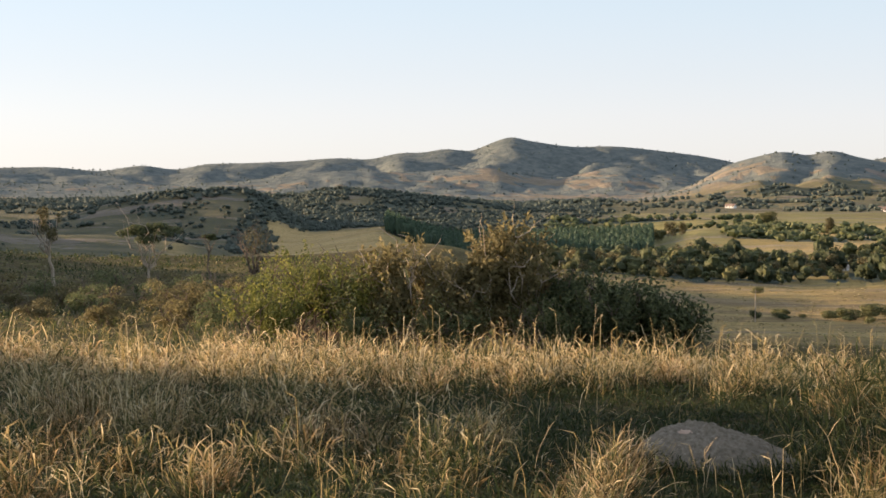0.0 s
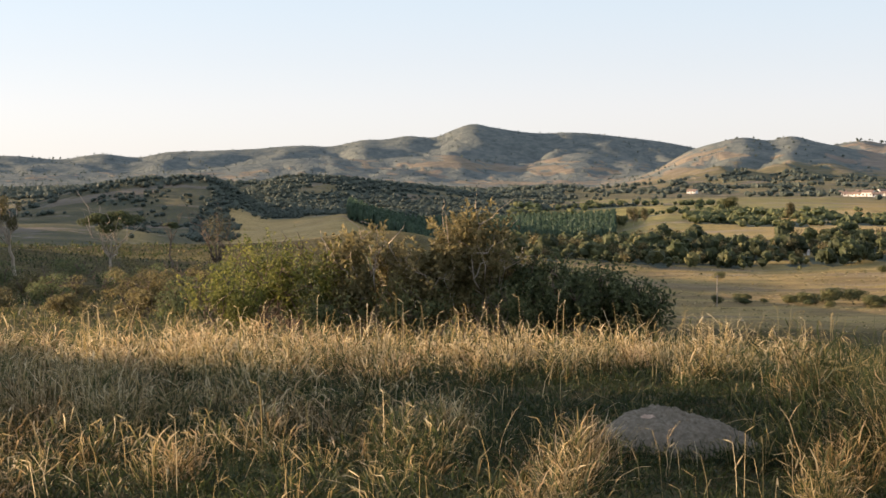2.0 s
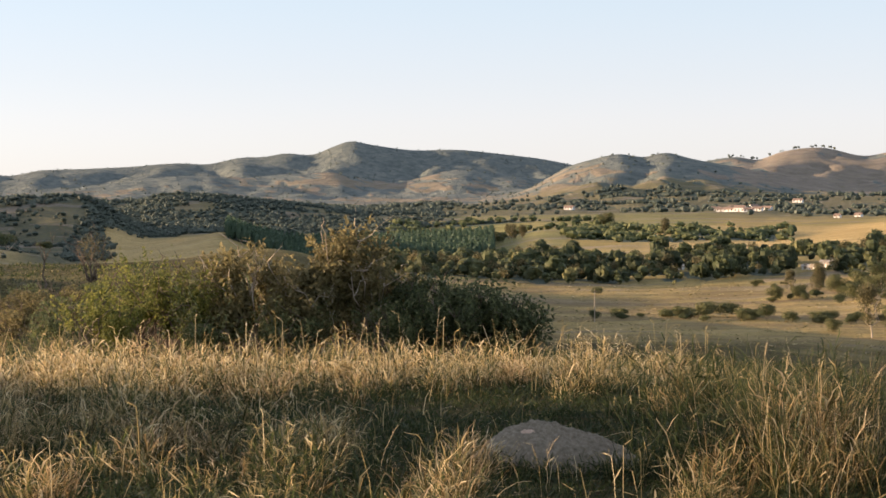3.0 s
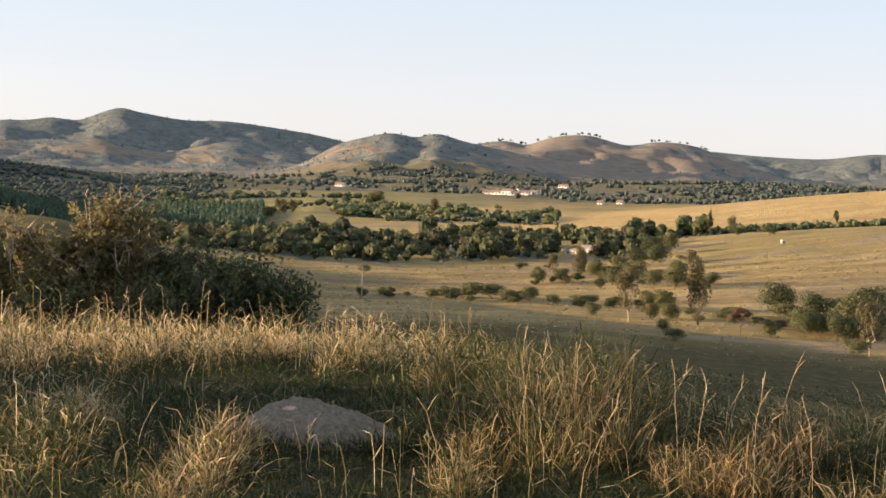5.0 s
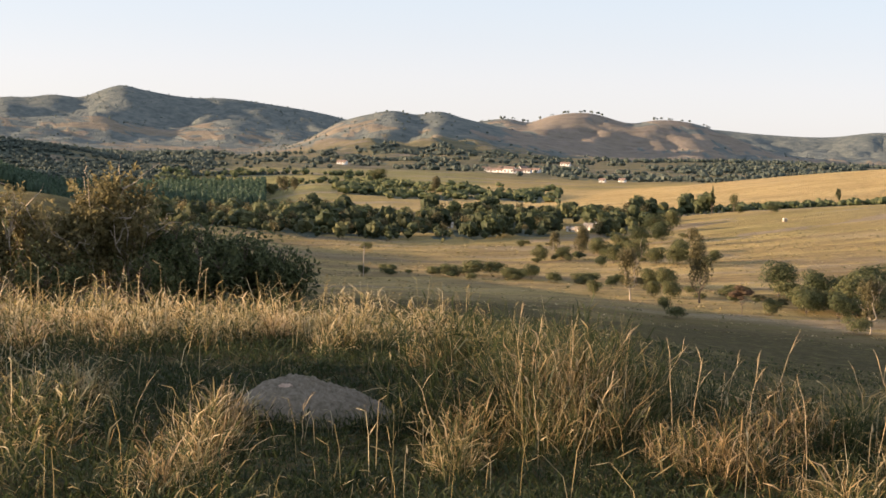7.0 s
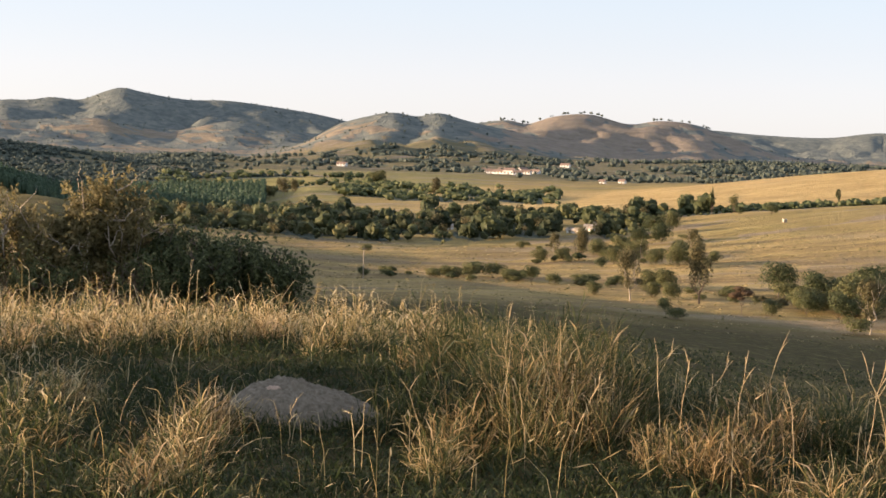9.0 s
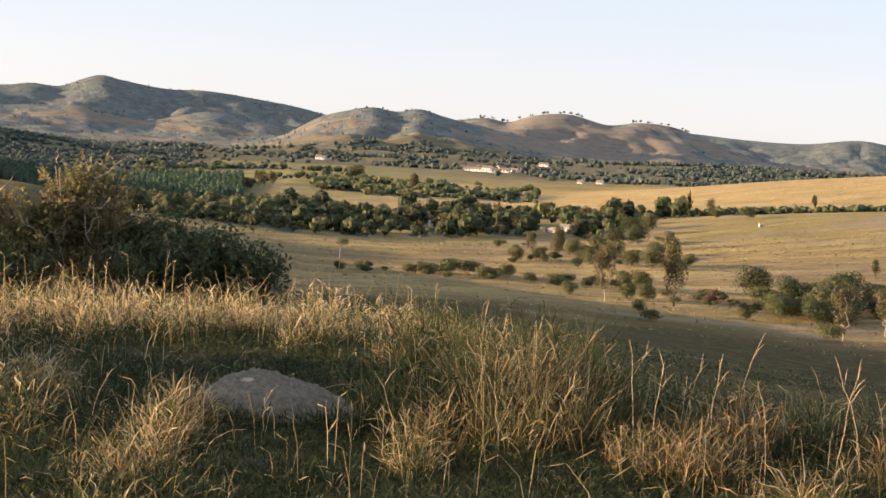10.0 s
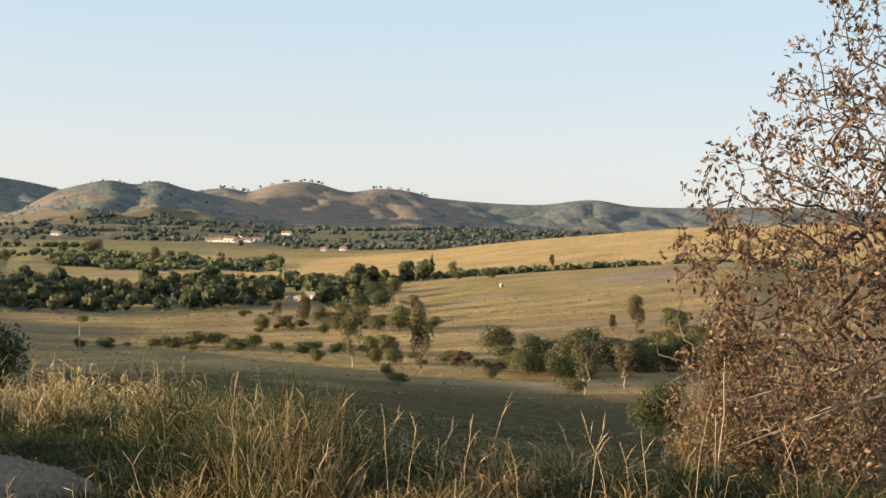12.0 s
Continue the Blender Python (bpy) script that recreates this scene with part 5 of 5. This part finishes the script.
# dry tussocks: broad fountains of drooping leaves, thick on the brow and in patches before it
n = 5800
u = np.where(rng.random(n) < 0.9, rng.uniform(-19, 46, n), rng.uniform(-75, -19, n))
r = np.sqrt(rng.uniform(7.0 ** 2, 24.5 ** 2, n))
dry, brow, hollow, patch = dryness(u, r)
x, y = at(u, r)
clump = wavy(x, y, 2.6, 61) + 0.5 * wavy(x, y, 1.2, 62) + 0.16 * brow - 0.6 * hollow - (0.2 * smooth(u, -3, 6) + 0.30 * smooth(u, 12, 16)) * (1 - brow) - 0.16 * (1 - smooth(r, 10.5, 14)) - 0.3 * smooth(u, 16, 19) * (1 - smooth(r, 11, 12.6))
chance = 0.05 * (1 - hollow) + 0.95 * smooth(clump, -0.05, 0.18)
k = rng.random(n) < chance
u, r, dry, brow, x, y, clump = u[k], r[k], dry[k], brow[k], x[k], y[k], clump[k]
n = len(u)
tall = rng.uniform(0.20, 0.46, n) * (0.9 + 0.4 * brow) * (0.8 + 0.85 * smooth(clump, 0.0, 0.5))
tone = np.clip(0.36 - 0.14 * smooth(u, 3, 9) * (1 - 0.7 * brow) + 0.75 * dry + rng.normal(size=n) * 0.16, 0.08, 0.85)
rusty = wavy(x, y, 1.9, 65) + 0.5 * rng.normal(size=n) > 0.42
for label, mat_, pick in [("straw-coloured tussocks of drooping dry grass", GRASS, ~rusty), ("rust-brown tussocks among the straw-coloured grass", RUST_GRASS, rusty)]:
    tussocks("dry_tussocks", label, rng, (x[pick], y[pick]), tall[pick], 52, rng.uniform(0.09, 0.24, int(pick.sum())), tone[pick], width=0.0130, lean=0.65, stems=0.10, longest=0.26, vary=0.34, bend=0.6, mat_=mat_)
# short green under-grass
n = 4600
u, r = rng.uniform(-19, 47, n), np.sqrt(rng.uniform(7.5 ** 2, 19 ** 2, n))
dry, brow, hollow, patch = dryness(u, r)
tussocks("under_grass", "short green grass between the dry clumps", rng, at(u, r), np.full(n, 0.17), 16, rng.uniform(0.12, 0.25, n), np.clip(dry - 0.28, 0.02, 0.5), width=0.0135, lean=0.6, longest=0.18)
# rougher growth down the far side of the brow
n = 3000
u, r = rng.uniform(-17, 44, n), 22 + 48 * rng.random(n) ** 1.3
tussocks("slope_grass", "rank shaded grass on the slope past the brow", rng, at(u, r), rng.uniform(0.2, 0.5, n), 16, rng.uniform(0.15, 0.35, n), np.clip(rng.normal(0.36, 0.15, n), 0, 1), width=0.016)
n = 5200
u, r = np.where(rng.random(n) < 0.3, rng.uniform(-17, -2, n), rng.uniform(8, 44, n)), np.sqrt(rng.uniform(38 ** 2, 165 ** 2, n))
greener = np.where(u < 0, 0.12, 0.0)
tussocks("hollow_grass", "dull green rank grass in the shaded hollow", rng, at(u, r), rng.uniform(0.15, 0.55, n), 7, rng.uniform(0.3, 0.8, n), np.clip(rng.normal(0.24, 0.12, n) - greener, 0, 1), width=0.024)
# tall dry clumps that stand out: bearing, distance, height, radius
TALL_CLUMPS = [(-11.4, 15.2, 0.85, 0.45), (-10.2, 15.0, 0.95, 0.4), (-9.2, 14.6, 0.95, 0.4), (-8.6, 15.6, 0.8, 0.4), (-13.4, 15.5, 0.6, 0.4), (-5.5, 15.6, 0.55, 0.4), (-3.0, 14.5, 0.42, 0.3), (-0.8, 13.6, 0.4, 0.3), (3.6, 13.9, 0.46, 0.26), (4.6, 14.1, 0.44, 0.26), (-7.6, 11.4, 0.5, 0.2), (9.5, 12.9, 0.5, 0.16), (8.3, 11.4, 0.66, 0.14), (7.7, 10.6, 0.5, 0.14), (6.4, 9.9, 0.42, 0.18),
               (20.3, 12.6, 1.05, 0.30), (19.2, 11.6, 0.7, 0.22), (22.4, 12.2, 1.1, 0.30), (23.6, 12.8, 1.05, 0.26), (21.6, 13.2, 1.25, 0.26), (20.7, 12.9, 1.2, 0.22), (22.9, 13.0, 1.2, 0.2), (17.6, 10.9, 0.55, 0.22), (27.4, 11.2, 0.65, 0.26), (26.2, 11.6, 0.55, 0.2), (29.2, 11.4, 0.6, 0.22), (32.6, 10.4, 0.7, 0.3), (31.4, 13.0, 0.75, 0.3), (35.2, 11.8, 0.6, 0.2), (29.8, 13.4, 0.8, 0.22),
               (-3.5, 17.8, 0.7, 0.4), (5.4, 18.8, 0.75, 0.4), (8.2, 18.4, 0.7, 0.4), (13.2, 17.8, 0.6, 0.4), (-7.6, 18.5, 0.65, 0.4), (-13.2, 17.5, 0.65, 0.4), (-0.4, 18.9, 0.7, 0.35), (11.2, 18.6, 0.65, 0.35), (17.5, 16.2, 0.55, 0.4)]
cu, cr, ch, cd = np.array(TALL_CLUMPS).T
k = np.repeat(np.arange(len(cu)), 5)
cx, cy = at(cu[k], cr[k])
cx, cy = cx + rng.normal(size=len(k)) * cd[k] * 0.6, cy + rng.normal(size=len(k)) * cd[k] * 0.6
ch = ch[k] * rng.uniform(0.7, 1.05, len(k))
ct = np.clip(rng.normal(0.60, 0.10, len(k)) - 0.18 * smooth(cu[k], 14, 18), 0, 1)
rusty = rng.random(len(k)) < 0.4 + 0.25 * smooth(cu[k], 14, 18)
for name, label, mat_, pick in [("tall_grass", "tall straw-coloured dry grass clumps standing over the sward", GRASS, ~rusty), ("rusty_grass", "tall rust-brown dry grass clumps with upright stems", RUST_GRASS, rusty)]:
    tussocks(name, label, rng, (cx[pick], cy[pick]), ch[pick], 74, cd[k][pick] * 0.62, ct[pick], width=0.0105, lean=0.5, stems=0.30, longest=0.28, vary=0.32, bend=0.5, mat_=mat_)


# taller half-green grass along the edge where the knoll falls to the valley
n = 980
u, r = np.where(rng.random(n) < 0.3, rng.uniform(15.5, 25.5, n), rng.uniform(17, 46, n)), rng.uniform(12.6, 16.6, n)
keep = wavy(*at(u, r), 2.2, 81) + 0.5 * wavy(*at(u, r), 0.9, 82) > -0.02
u, r = u[keep], r[keep]
n = len(u)
tussocks("edge_grass", "tall half-green rank grass along the edge of the knoll", rng, at(u, r), rng.uniform(0.40, 0.85, n) * (1 + 0.30 * (1 - smooth(u, 23.5, 27)) + 0.25 * smooth(u, 18, 21) * (1 - smooth(u, 23.5, 26)) - 0.15 * smooth(u, 27, 33)), 44, rng.uniform(0.10, 0.24, n), np.clip(rng.normal(0.19, 0.13, n) - 0.06 * smooth(u, 33, 38), 0.03, 0.8), width=0.0105, lean=0.6, stems=0.16, longest=0.32, vary=0.2, bend=0.6)
# low tufts over the valley pasture
n = 5500
u, r = rng.uniform(9, 42, n), np.sqrt(rng.uniform(225 ** 2, 520 ** 2, n))
keep = wavy(*at(u, r), 26, 71) + 0.5 * wavy(*at(u, r), 9, 72) > rng.uniform(-0.5, 0.4, n)
u, r = u[keep], r[keep]
n = len(u)
tussocks("pasture_tufts", "low dry tufts dotted over the valley pasture", rng, at(u, r), rng.uniform(0.12, 0.4, n), 5, rng.uniform(0.2, 0.8, n), np.clip(rng.normal(0.56, 0.14, n), 0, 1), width=0.05, longest=0.6)


# seeding stalks: thin stems with a narrow drooping head
def stalks(n, rng):
    u = np.where(rng.random(n) < 0.9, rng.uniform(-19, 46, n), rng.uniform(-60, -19, n))
    r = np.sqrt(rng.uniform(8.5 ** 2, 22 ** 2, n))
    x, y = at(u, r)
    keep = off_mound(x, y) & (rng.random(n) < 0.35 + 0.65 * dryness(u, r)[1])
    u, r, x, y = u[keep], r[keep], x[keep], y[keep]
    n = len(u)
    dry, brow, hollow, patch = dryness(u, r)
    h = rng.uniform(0.35, 0.95, n) * (0.75 + 0.4 * brow) * (1 - 0.4 * hollow)
    z = height(x, y) - 0.02
    a, ln = rng.uniform(0, 6.28, n), np.abs(rng.normal(0, 0.38, n))
    d = np.stack([np.cos(a), np.sin(a), np.zeros(n)], -1)
    p0 = np.stack([x, y, z], -1)
    p1 = p0 + d * (ln * h * 0.35)[:, None] + np.stack([0 * h, 0 * h, h * 0.6], -1)
    p2 = p0 + d * (ln * h * 0.95)[:, None] + np.stack([0 * h, 0 * h, h * (0.97 - 0.3 * ln)], -1)
    p3 = p2 + d * (0.10 + 0.10 * ln)[:, None] + np.stack([0 * h, 0 * h, 0.07 - 0.25 * ln], -1)
    f = rng.uniform(0, 6.28, n)
    w = np.stack([np.cos(f), np.sin(f), np.zeros(n)], -1) * (0.0028 * (0.6 + r / 22))[:, None]
    v = np.stack([p0 - w, p0 + w, p1 + w * 0.8, p1 - w * 0.8, p2 + w * 0.6, p2 - w * 0.6, (p2 + p3) / 2 + w * 2.6, (p2 + p3) / 2 - w * 2.6, p3], 1)
    k = np.arange(n)[:, None] * 9
    g = Geo()
    g.add(v, quads=np.concatenate([k + [0, 1, 2, 3], k + [3, 2, 4, 5], k + [5, 4, 6, 7]]), tris=k + [7, 6, 8], tone=np.repeat(np.clip(rng.normal(0.72, 0.15, n), 0, 1), 9))
    tagged(part("seed_stalks", g, GRASS), "thin dry grass stalks with seed heads", "grass", kind="stuff")


stalks(4200, rng)

# short tufts hugging the foot of the mound
n = 190
a = np.where(np.arange(n) < 120, rng.uniform(0, 6.28, n), rng.uniform(3.3, 6.1, n))
mx, my = at(12.45, 13.55)
lx, ly = np.cos(a) * rng.uniform(0.80, 1.06, n), np.sin(a) * rng.uniform(0.52, 0.80, n)
c, sn = math.cos(radians(12.4)), math.sin(radians(12.4))
tussocks("mound_tufts", "short green and straw tufts round the foot of the mound", rng, (mx + lx * c + ly * sn, my - lx * sn + ly * c), rng.uniform(0.10, 0.24, n), 18, rng.uniform(0.05, 0.12, n), np.clip(rng.normal(0.24, 0.16, n), 0, 0.8), width=0.009, longest=0.16)
# the same sward goes on round and behind the place of the eye
n = 1900
u, r = rng.uniform(-180, 180, n), 0.8 + 15 * np.sqrt(rng.random(n))
k = (np.abs(u - 14) > 36) | (r < 6.5)
u, r = u[k], r[k]
n = len(u)
dry, brow, hollow, patch = dryness(u, r)
tussocks("near_grass", "low tufted grass on the crown of the knoll", rng, at(u, r), rng.uniform(0.12, 0.34, n), 14, rng.uniform(0.1, 0.28, n), np.clip(dry + 0.1, 0, 0.7), width=0.014)
